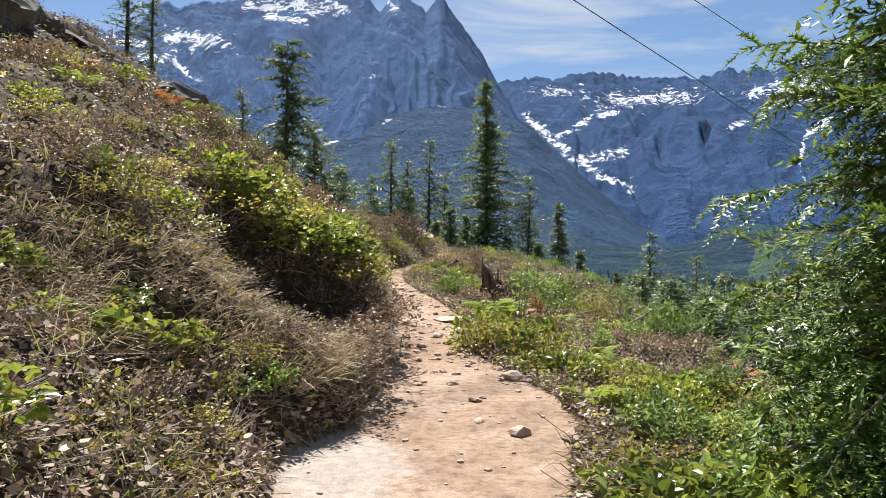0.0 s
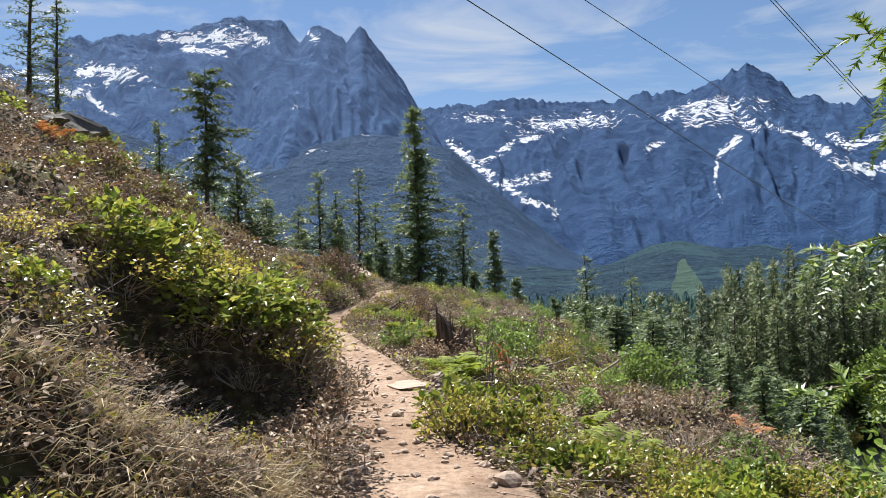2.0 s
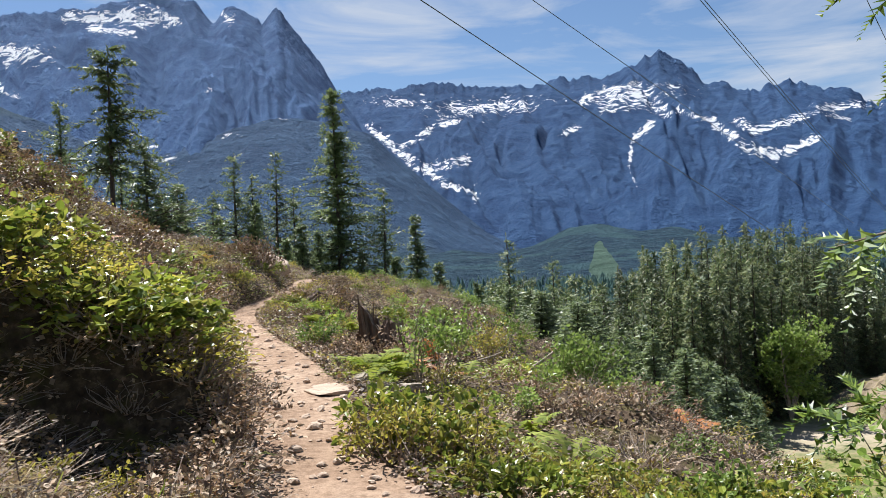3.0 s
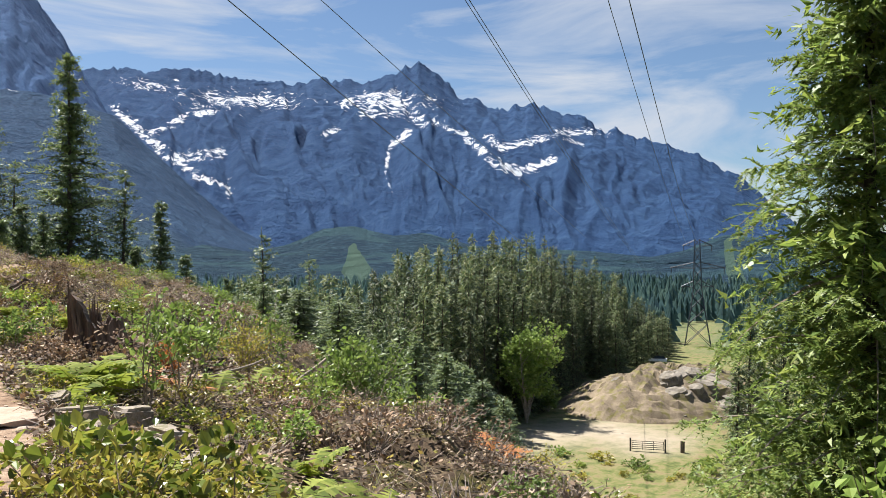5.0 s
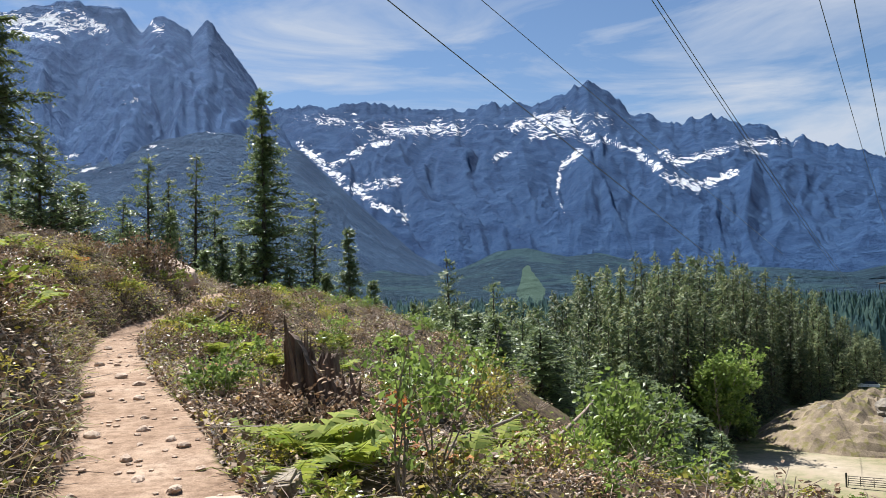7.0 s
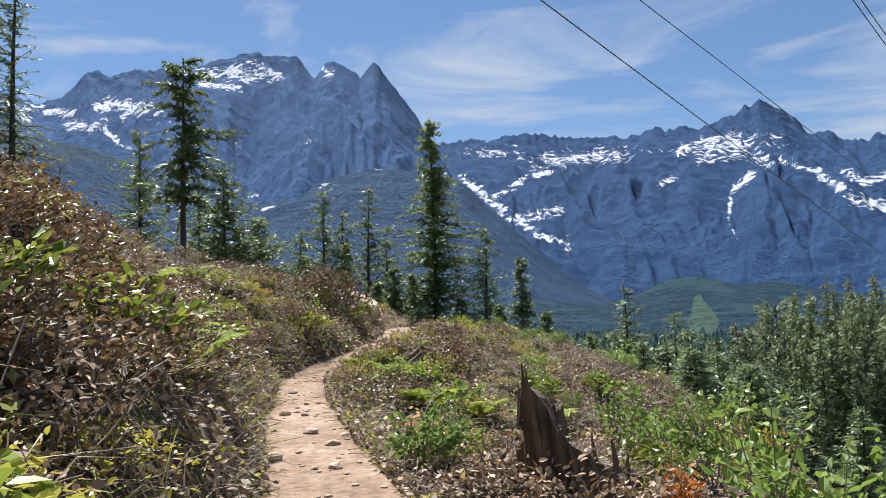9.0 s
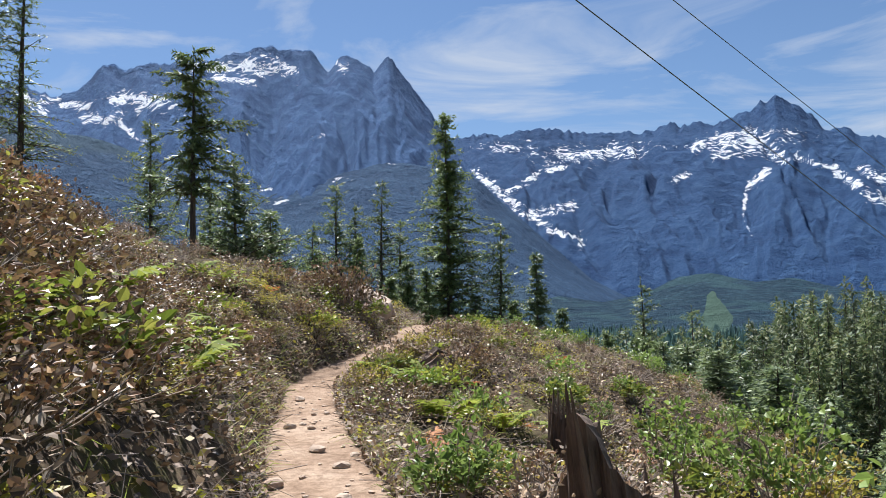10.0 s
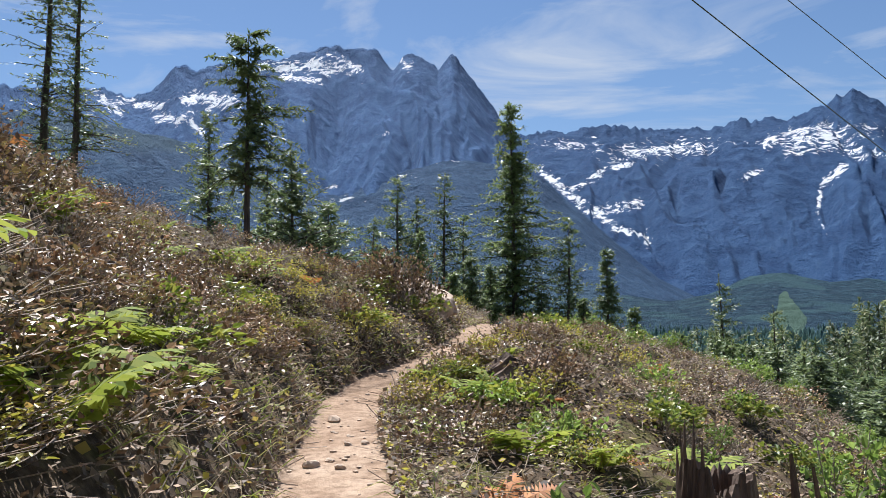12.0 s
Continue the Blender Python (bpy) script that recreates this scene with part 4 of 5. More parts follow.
def blade_shape(at, rng):
    b = Build()
    keep = fractal(at[:, 0] * 1.3, at[:, 1] * 1.3, 3, 41) > 0.53
    at = at[keep]
    n = len(at)
    ln = rng.uniform(0.1, 0.36, n)[:, None]
    way = unit(np.column_stack([rng.normal(0.35, 0.9, n), rng.normal(-0.1, 0.9, n), np.full(n, 0.6)]))
    bend = unit(way + np.column_stack([rng.normal(0, 0.5, (n, 2)), np.full(n, -0.75)]))
    side = unit(np.cross(way, rng.normal(0, 1, (n, 3)))) * 0.0036
    m = at + way * ln * 0.55
    tip = m + bend * ln * 0.55
    b.batch(np.stack([at - side, at + side, m + side * 0.8, m - side * 0.8], 1))
    b.batch(np.stack([m - side * 0.8, m + side * 0.8, tip], 1))
    return b


rng = np.random.default_rng(9)
cover("leaf_litter", "fallen brown leaves strewn over the banks", LITTER, 90000, rng, litter_shape, -0.02)
cover("green_litter", "small creeping green and yellow leaves on the banks", OLIVE, 20000, rng, litter_shape, 0.0, 6)
cover("fallen_twigs", "thin grey dead twigs over the banks", TWIG, 17000, rng, twig_shape, 0.02, 5)
cover("dry_grass", "straw-coloured dry grass over the banks", STRAW, 17000, rng, blade_shape, 0.02, 5)
cover("bank_straw", "pale dry grass hanging over the bank", STRAW, 7000, rng, blade_shape, 0.15, 1.8, (-1,), 3.8, 6.9)
cover("pale_litter", "pale dead leaves on the lower bank", leafy("pale_leaf", [(0.4, 0.29, 0.2), (0.3, 0.19, 0.12), (0.44, 0.34, 0.25)], 0.85, 0.2, 0.1), 7000, rng, litter_shape, 0.02, 3.0, (-1,), 2.2, 11)
cover("green_grass", "short green grass along the trail edges", GRASS, 9000, rng, blade_shape, 0.0, 2.5)

# ---- young firs beside the trail ----


def near_fir(seed, height, radius, branches, twigs, needles, length, label, droop=0.5, bare=0.04, low=1.0, needle=None):
    rng = np.random.default_rng(seed)
    ob = new("young_fir")
    trunk, wood, green = Build(), Build(), Build()
    u9 = np.linspace(0, 1, 9)
    trunk.tube(np.column_stack([0.03 * np.sin(u9 * 4), 0.03 * np.cos(u9 * 3), u9 * height]), (0.012 * height + 0.01) * (1 - u9) + 0.006, 8)
    tri = []
    for k in range(branches):
        f = bare + (0.98 - bare) * ((k + rng.random()) / branches) ** low
        a = k * 2.399 + rng.uniform(-0.3, 0.3)
        out = np.array([math.cos(a), math.sin(a), 0])
        side = np.array([-out[1], out[0], 0])
        ln = radius * (1 - f) ** 0.85 * rng.uniform(0.45, 1.12) + 0.1
        lift, fall = rng.normal(0.3, 0.22), droop * rng.uniform(0.1, 1.5)
        u = np.linspace(0, 1, 6)
        pts = np.array([0, 0, f * height]) + np.outer(u * ln, out) + np.outer((lift * u - fall * u ** 2) * ln, (0, 0, 1)) + np.outer(rng.normal(0, 0.1) * u ** 2 * ln, side)
        wood.tube(pts, (0.01 * ln + 0.003) * (1 - 0.85 * u), 4)
        m = max(5, int(twigs * (0.4 + 0.6 * ln / radius)))
        for j in range(m):
            s = 0.12 + 0.88 * (j + rng.random()) / m
            p0 = np.array([np.interp(s, u, pts[:, c]) for c in range(3)])
            sg = 1 if j % 2 else -1
            tl = ln * rng.uniform(0.22, 0.42) * (1.15 - 0.6 * s)
            way = unit(out * rng.uniform(0.45, 0.9) + side * sg + np.array([0, 0, rng.normal(-0.25, 0.5)]))
            w = np.linspace(0, 1, needles)
            spine = p0 + np.outer(w * tl, way) - np.outer(0.3 * tl * w ** 2, (0, 0, 1))
            nl = length * (1 - 0.5 * w) * rng.uniform(0.8, 1.2, needles)
            q = unit(np.cross(way, (0, 0, 1.0)))
            g = np.where(np.arange(needles) % 2, 1, -1)[:, None]
            d = unit(way * 0.75 + q * g * 0.9 + rng.normal(0, 0.22, (needles, 3)))
            h = np.outer(nl * 0.28, way)
            tri.append(np.stack([spine - h, spine + h, spine + d * nl[:, None]], 1))
            tri.append(np.stack([spine - h, spine + h, spine + unit(way + rng.normal(0, 0.45, (needles, 3))) * nl[:, None]], 1))
    green.batch(np.concatenate(tri))
    part("trunk", trunk, BARK, ob, "", True)
    tagged(part("branchwork", wood, TWIG, ob), kind="stuff")
    part("crown", green, needle or NEEDLE_NEAR, ob)
    inner = conifer(np.random.default_rng(seed + 50), height * 0.96, radius * 0.72, 54, 7, 60, 0.085 * radius, bare, droop, 0.4, 0.85)[2]
    part("inner_crown", inner, needle or NEEDLE_NEAR, ob, "denser inner foliage")
    return tagged(ob, label, "tree")


stand(near_fir(301, 8.0, 1.75, 300, 32, 20, 0.066, "bushy bright green young fir beside the trail", 0.5, 0.02, 1.6), 3.25, 4.5)
stand(near_fir(302, 12.5, 3.2, 240, 34, 22, 0.085, "tall green young fir on the slope below the trail", 0.6, needle=NEEDLE_LIGHT), 10.1, 11.4)

# ---- broadleaf saplings ----
def sapling(seed, height, radius, leaves, size, stems, label, mat=None, name="alder_sapling"):
    rng = np.random.default_rng(seed)
    ob = new(name)
    green = Leaves()
    per = leaves // stems
    for k in range(stems):
        b = Build()
        a = rng.uniform(0, 6.3)
        r = radius * (rng.uniform(0.2, 1.0) if stems > 1 else 0.15)
        tip = np.array([r * math.cos(a), r * math.sin(a), height * rng.uniform(0.75, 1.05)])
        u = np.linspace(0, 1, 6)
        pts = np.outer(u, tip) + np.outer(np.sin(u * 3) * 0.06 * height, (math.sin(a), math.cos(a), 0))
        b.tube(pts, (0.008 * height + 0.002) * (1 - 0.8 * u), 4)
        for j in range(5):
            s = rng.uniform(0.3, 0.85)
            p0 = np.array([np.interp(s, u, pts[:, c]) for c in range(3)])
            e = p0 + unit(rng.normal(0, 1, 3) * (1, 1, 0.4) + (0, 0, 0.5)) * radius * rng.uniform(0.4, 0.8)
            b.tube(np.stack([p0, (p0 + e) / 2 + (0, 0, 0.02 * height), e]), np.array([0.004, 0.003, 0.0015]) * height, 3)
            n = per // 6
            q = p0 + (e - p0) * rng.uniform(0.3, 1.05, n)[:, None] + rng.normal(0, 0.07 * radius + 0.02, (n, 3))
            green.leaves(leaf_quads(rng, q, q - pts[2] + (0, 0, 0.2), size, 0.7))
        n = per // 6
        q = np.stack([np.interp(rng.uniform(0.35, 1, n), u, pts[:, c]) for c in range(3)], -1) * 0 + pts[rng.integers(2, 6, n)] + rng.normal(0, 0.1 * radius + 0.02, (n, 3))
        green.leaves(leaf_quads(rng, q, rng.normal(0, 1, (n, 3)), size, 0.7))
        part("stem", b, TWIG, ob)
    tagged(part("leaves", green, mat or BRIGHT, ob), kind="stuff")
    return tagged(ob, label, "sapling")


SAP = "thin-stemmed sapling with fresh light green leaves"
for k, (x, y, h, r, n, s, st) in enumerate(((1.15, 11.6, 1.0, 0.3, 260, 0.06, 4), (1.5, 12.1, 0.9, 0.35, 260, 0.06, 4), 
                                           (4.45, 14.8, 1.15, 0.75, 900, 0.075, 8), (3.7, 14.3, 0.95, 0.6, 700, 0.075, 7), (5.3, 15.8, 1.0, 0.7, 700, 0.075, 7), (2.3, 14.9, 0.9, 0.3, 320, 0.06, 5),
                                           (3.6, 6.8, 1.1, 0.5, 420, 0.07, 5), (2.2, 16.8, 0.9, 0.3, 240, 0.06, 5),
                                           (4.1, 18.5, 1.5, 0.5, 420, 0.07, 4))):
    stand(sapling(320 + k, h, r, n, s, st, SAP), x, y, k * 1.7, 1.0, 0.03)
stand(sapling(345, 0.62, 0.16, 420, 0.05, 5, "dead orange conifer seedling beside the stump", RUST, "dead_seedling"), 1.68, 13.75)
stand(sapling(340, 0.95, 0.5, 900, 0.045, 14, "dense yellow-green shrub on the slope edge", OLIVE, "yellow_bush"), 3.0, 15.6)
stand(sapling(341, 15, 6.2, 9000, 0.5, 16, "round light green broadleaf tree before dark conifers", BRIGHT, "broadleaf_tree"), 70, 110, 0, 1.0, 0.1)
stand(sapling(342, 4, 2.6, 1200, 0.4, 7, "low broadleaf tree at the edge of the stand", BRIGHT, "broadleaf_tree"), 79, 117, 0, 1.0, 0.1)
stand(sapling(343, 4, 3.2, 1200, 0.4, 8, "low broadleaf tree at the edge of the stand", OLIVE, "broadleaf_tree"), 60, 104, 0, 1.0, 0.1)

# ---- stones ----


def rock_mesh(seed, sx, sy, sz, mat, cuts=3, rough=0.22, flat=0.0):
    bm = bmesh.new()
    bmesh.ops.create_icosphere(bm, subdivisions=cuts, radius=1)
    off = Vector((seed * 3.7, seed * 1.9, seed * 0.7))
    for v in bm.verts:
        p = v.co.copy()
        d = 1 + rough * noise.fractal(p * 1.1 + off, 0.9, 2.0, 4) + 0.12 * noise.cell(p * 1.7 + off)
        p *= d
        if flat:
            p.z = math.copysign(abs(p.z) ** (1 - flat), p.z) if p.z else 0
            p.x, p.y = math.copysign(min(abs(p.x), 0.85 + 0.1 * noise.noise(p + off)), p.x), math.copysign(min(abs(p.y), 0.85), p.y)
        v.co = Vector((p.x * sx, p.y * sy, p.z * sz))
    me = bpy.data.meshes.new("rock")
    bm.to_mesh(me)
    bm.free()
    me.materials.append(mat)
    return me


def rock(x, y, sx, sy, sz, seed, mat=None, label="small brown stone on the trail", sink=0.35, turn=0.0, name="rock", tilt=0.0, cuts=3, flat=0.0):
    ob = new(name, rock_mesh(seed, sx, sy, sz, mat or ROCK, cuts, 0.25, flat))
    ob.matrix_basis = Matrix.LocRotScale((x, y, on_land(x, y) + sz * (1 - 2 * sink)), Euler((tilt, 0, turn)), None)
    return tagged(ob, label, "rock")


PALE = "flat pale granite slab set in the trail"
rock(0.14, 11.15, 0.34, 0.42, 0.05, 1, ROCK, PALE, 0.68, 0.4, "stone_slab", 0.0, 4, 0.25)


def block_mesh(seed, sx, sy, sz, mat):
    bm = bmesh.new()
    bmesh.ops.create_cube(bm, size=2)
    bmesh.ops.bevel(bm, geom=list(bm.edges), offset=0.22, segments=2, affect="EDGES")
    bmesh.ops.subdivide_edges(bm, edges=list(bm.edges), cuts=2, use_grid_fill=True)
    off = Vector((seed * 2.3, seed * 1.1, seed * 0.6))
    for v in bm.verts:
        p = v.co * (1 + 0.2 * noise.fractal(v.co * 0.7 + off, 0.9, 2.0, 4)) + Vector((0.15 * noise.noise(off + v.co * 0.5), 0.15 * noise.noise(off * 2 + v.co * 0.5), 0.1 * v.co.x * math.sin(seed)))
        v.co = Vector((p.x * sx, p.y * sy, p.z * sz))
    me = bpy.data.meshes.new("granite_block")
    bm.to_mesh(me)
    bm.free()
    me.materials.append(mat)
    return me


for k, (x, y, a, b, c) in enumerate(((0.86, 10.3, 0.24, 0.28, 0.1), (0.54, 10.95, 0.2, 0.17, 0.1), (0.95, 11.05, 0.15, 0.13, 0.12), (0.62, 10.55, 0.13, 0.12, 0.08), (1.2, 10.0, 0.2, 0.17, 0.09), (0.45, 11.6, 0.14, 0.12, 0.08), (1.15, 10.6, 0.13, 0.15, 0.1))):
    ob = new("granite_block", block_mesh(30 + k, a, b, c, GRANITE))
    ob.matrix_basis = Matrix.LocRotScale((x, y, on_land(x, y) + 0.25 * c), Euler((0.12 * (k % 3 - 1), 0.1, k * 0.9)), None)
    tagged(ob, "pale angular granite block beside the trail", "rock")
for k, (x, y, s) in enumerate(((-0.27, 8.92, 0.07), (-0.09, 9.56, 0.09), (-0.5, 10.53, 0.1), (-0.3, 8.2, 0.05), (0.05, 8.6, 0.06), (0.63, 7.3, 0.13), (0.5, 5.2, 0.09), (0.85, 5.1, 0.1), (-0.85, 16.17, 0.08), (-0.63, 15.6, 0.07),
                              (-1.05, 15.1, 0.1), (-0.56, 14.67, 0.06), (-1.2, 17.2, 0.07), (0.55, 8.2, 0.08), (0.3, 6.4, 0.04), (-0.2, 7.0, 0.035), (-0.45, 12.4, 0.06), (-0.75, 13.2, 0.07), (-0.2, 12.9, 0.05), (-1.3, 18.9, 0.08))):
    rock(x, y, s * 0.9, s * 0.7, s * 0.5, 50 + k, ROCK, turn=k * 1.1, cuts=2)
rng = np.random.default_rng(37)
small = [rock_mesh(140 + k, 0.05, 0.04, 0.025, ROCK, 2, 0.35) for k in range(5)]
for me in small:
    me.name = "stone"
for k in range(120):
    y = rng.normal(9.6, 1.6) if k % 2 else rng.uniform(5, 19)
    l, r = edges(y)
    x = l + (r - l) * rng.beta(0.7, 0.7)
    ob = new("stone", small[k % 5])
    s = rng.uniform(0.35, 1.3) * rng.uniform(0.6, 1.2)
    ob.matrix_basis = Matrix.LocRotScale((x, y, on_land(x, y) + 0.004), Euler((rng.normal(0, 0.2), rng.normal(0, 0.2), rng.uniform(0, 6.3))), (s, s, s))
    tagged(ob, "brown angular stone half sunk in the trail", "stone", "trail stones")
rng = np.random.default_rng(31)
pebbles = [rock_mesh(90 + k, 0.02, 0.016, 0.01, ROCK, 1, 0.3) for k in range(4)]
for me in pebbles:
    me.name = "pebble"
for k in range(260):
    y = 2.5 + 18 * rng.random()
    l, r = edges(y)
    e = rng.beta(0.6, 0.6)
    x = l + (r - l) * e
    ob = new("pebble", pebbles[k % 4])
    s = rng.uniform(0.4, 1.6)
    ob.matrix_basis = Matrix.LocRotScale((x, y, on_land(x, y) + 0.003), Euler((0, 0, rng.uniform(0, 6.3))), (s, s, s))
    tagged(ob, "small loose pebble on the sandy trail", "pebble", "trail pebbles")
rock(-0.75, 25.6, 0.5, 0.75, 0.32, 71, ROCK, "weathered grey boulder by the trail crest", 0.25, 0.4, "boulder", 0.2, 4, 0.2)

# rock ledge along the upper bank: dark undercut face below a litter-covered lip
LEDGE = stone("dark_ledge_rock", (0.05, 0.045, 0.04), (0.17, 0.15, 0.13), 0.2, 1.2)
b = Build()
m = 240
u = np.linspace(0, 1, m)
ly = np.interp(u, (0, 1), (8.5, 19.0))
lx = ledge_x(ly)
lz = land(lx + 0.15, ly)
hgt = 0.42 * (0.35 + 1.1 * fractal(u * 13, u * 0 + 2.2, 4, 18)) * np.minimum(1, np.minimum(u, 1 - u) * 7)
rows = []
for n, (off, up) in enumerate(((0.25, -0.3), (0.04, 0.0), (0.0, 0.25), (0.08, 0.5), (0.16, 0.78), (0.2, 1.0), (0.05, 1.16), (-0.35, 1.25), (-0.6, 0.9))):
    rows.append(np.column_stack([lx + off + 0.5 * (fractal(u * 46, u * 0 + n * 0.7, 4, 28, 0.6) - 0.5), ly, lz + up * hgt + (0.6 * -off if off < -0.1 else 0) + 0.14 * (fractal(u * 30, u * 0 + n * 0.6, 3, 38) - 0.5)]))
g = np.array(rows)
ledge = new("rock_ledge")
cuts = (0, 31, 58, 97, 130, 171, 205, 239)
for c0, c1 in zip(cuts, cuts[1:]):
    b = Build()
    h = g[:, c0:c1 + 1].copy()
    h[:, :, 0] += 0.12 * math.sin(c0 * 1.7)
    h[:, :, 2] += 0.06 * math.cos(c0 * 2.3)
    k, m = h.shape[:2]
    i, j = np.meshgrid(np.arange(k - 1), np.arange(m - 1), indexing="ij")
    b.add(h.reshape(-1, 3), np.stack([i * m + j, i * m + j + 1, (i + 1) * m + j + 1, (i + 1) * m + j], -1).reshape(-1, 4))
    part("ledge_block", b, LEDGE, ledge)
tagged(ledge, "dark undercut rock ledge across the bank", "rock ledge")

# ---- stumps ----


def rotten_stump(x, y, radius, height, peak, way, seed, label, lean=0.0, width=0.7, splinters=7):
    """Hollow broken stump: fluted shell with a jagged rim that climbs to one spike, rotten core, loose splinters."""
    rng = np.random.default_rng(seed)
    ob = new("stump")
    n, rows = 72, 12
    w = np.linspace(0, 2 * np.pi, n, endpoint=False)
    off = np.abs((w - way + np.pi) % (2 * np.pi) - np.pi)
    rim = height * (0.55 + 0.45 * fractal(w * 2.5, w * 0 + seed, 3, seed)) + peak * np.exp(-(off / width) ** 1.4) + 0.1 * (rng.random(n) - 0.5) * height
    flute = 1 + 0.16 * (fractal(np.cos(w) * 5 + 9, np.sin(w) * 5 + 9, 3, seed + 2) - 0.5) + 0.05 * rng.normal(0, 1, n)
    q = np.linspace(0, 1, rows)[:, None]
    flare = 1 + 0.45 * np.exp(-q * rim / 0.16) - 0.16 * q
    wavy = 1 + 0.04 * (fractal(w[None] * 6 + q, q * 7, 3, seed + 7) - 0.5)
    ro, ri = radius * flute * flare * wavy, radius * flute * (0.66 - 0.05 * q)
    shell = Build()
    outer = np.stack([ro * np.cos(w), ro * np.sin(w), q * rim - 0.12], -1)
    inner = np.stack([ri * np.cos(w), ri * np.sin(w), q * rim * 0.96 - 0.12], -1)[::-1]
    g = np.concatenate([outer, inner])
    i, j = np.meshgrid(np.arange(2 * rows - 1), np.arange(n), indexing="ij")
    shell.add(g.reshape(-1, 3), np.stack([i * n + j, i * n + (j + 1) % n, (i + 1) * n + (j + 1) % n, (i + 1) * n + j], -1).reshape(-1, 4))
    part("shell", shell, CHAR, ob, "dark fluted weathered wood")
    core = Build()
    r = np.linspace(0, 0.7, 7)[:, None] * radius
    g = np.stack([r * np.cos(w), r * np.sin(w), height * (0.3 + 0.3 * fractal(w[None] * 1.5 + r * 4, r * 9, 3, seed + 4)) + 0 * w], -1)
    i, j = np.meshgrid(np.arange(6), np.arange(n), indexing="ij")
    core.add(g.reshape(-1, 3), np.stack([i * n + j, (i + 1) * n + j, (i + 1) * n + (j + 1) % n, i * n + (j + 1) % n], -1).reshape(-1, 4))
    part("rotten_core", core, CHAR, ob)
    for k in range(splinters):
        a = way + rng.normal(0, 1.3)
        top = height * rng.uniform(0.7, 1.2) + peak * math.exp(-(abs((a - way + np.pi) % (2 * np.pi) - np.pi) / width) ** 1.4) * rng.uniform(0.5, 1.0)
        b, z = Build(), np.linspace(0, 1, 5)
        lean_out = radius * (rng.uniform(0.75, 0.95) + z * rng.normal(0, 0.12))
        b.tube(np.column_stack([lean_out * math.cos(a), lean_out * math.sin(a), z * top]), radius * rng.uniform(0.08, 0.16) * (1 - 0.9 * z ** 1.5), 5)
        part("splinter", b, CHAR, ob)
    ob.matrix_basis = Matrix.LocRotScale((x, y, on_land(x, y) - 0.02), Euler((0, lean, 0)), None)
    return tagged(ob, label, "stump")


rotten_stump(1.3, 16.6, 0.24, 0.62, 0.2, 3.6, 401, "broken grey-brown weathered tree stump with jagged rim")
rotten_stump(1.08, 14.05, 0.4, 0.42, 0.72, -2.4, 403, "shattered dark stump rising to one leaning spike", -0.12, 0.8, 9)
rotten_stump(0.5, 20.7, 0.3, 0.3, 0.35, 0.3, 402, "low charred stump leaning out of the brush", 0.5)


def log(x, y, length, radius, turn, pitch, label, seed=0):
    rng = np.random.default_rng(seed)
    b = Build()
    u = np.linspace(-0.5, 0.5, 12)
    b.tube(np.column_stack([u * length, 0.03 * np.sin(u * 9), 0.03 * np.cos(u * 7)]), radius * (1 - 0.35 * (u + 0.5)) * rng.uniform(0.9, 1.1, 12), 9)
    ob = part("log", b, CHAR if seed % 2 else TWIG, None, "", True)
    ob.matrix_basis = Matrix.LocRotScale((x, y, on_land(x, y) + radius * 0.6), Euler((0, pitch, turn)), None)
    return tagged(ob, label, "log")


log(1.9, 13.0, 1.6, 0.02, 0.5, -0.25, "bare grey fallen branch on the slope", 2)
log(2.9, 13.6, 2.4, 0.025, 0.75, -0.35, "bare grey fallen branch on the slope", 4)
log(0.1, 15.2, 0.5, 0.05, 0.1, 0.05, "grey weathered wood piece beside the trail", 6)
log(-2.2, 10.2, 2.0, 0.03, 1.2, 0.2, "bare grey fallen branch on the bank", 8)

# ---- valley: mound, gate, car, pylon, wires ----
b = Build()
aa, rr = np.linspace(0, 2 * np.pi, 73)[:-1], np.linspace(0, 1, 26)
A, Rr = np.meshgrid(aa, rr)
cx, cy = 0.2 + 146 * math.sin(radians(43)), 5 + 146 * math.cos(radians(43))
ax, ay = np.cos(A) * Rr, np.sin(A) * Rr
mx, my = cx + ax * 21, cy + ay * 17
dome = np.clip(1 - Rr ** 2.6, 0, 1)
step = np.floor(7 * (dome + 0.35 * (fractal(mx * 0.12, my * 0.12, 4, 5) - 0.5))) / 7
mz = FLOOR - 0.8 + 7.2 * (0.82 * dome + 0.18 * np.clip(step, 0, 1)) + 5.0 * (fractal(mx * 0.16, my * 0.2, 5, 6, 0.62, True) - 0.62) * (1 - Rr ** 4)
n = 72
i, j = np.meshgrid(np.arange(25), np.arange(n), indexing="ij")
b.add(np.stack([mx, my, mz], -1).reshape(-1, 3), np.stack([i * n + j, (i + 1) * n + j, (i + 1) * n + (j + 1) % n, i * n + (j + 1) % n], -1).reshape(-1, 4))
tagged(part("rock_mound", b, CLIFF), "tan rock mound with broken ledges in the clearing", "rock mound")
rng = np.random.default_rng(63)
for k in range(64):
    a, r = rng.normal(4.8, 0.55), rng.uniform(0.35, 0.95)
    x, y = cx + math.cos(a) * r * 16, cy + math.sin(a) * r * 14
    z = FLOOR - 0.4 + 6.6 * (1 - r ** 2.6)
    s = rng.uniform(0.4, 1.7)
    ob = new("boulder", rock_mesh(600 + k, s * 1.7, s, s * 0.7, CRAG, 2, 0.3, 0.5))
    ob.matrix_basis = Matrix.LocRotScale((x, y, z + 0.15 * s), Euler((0.2, 0.1, a)), None)
    tagged(ob, "angular broken boulder on the rock mound", "boulder", "mound boulders")


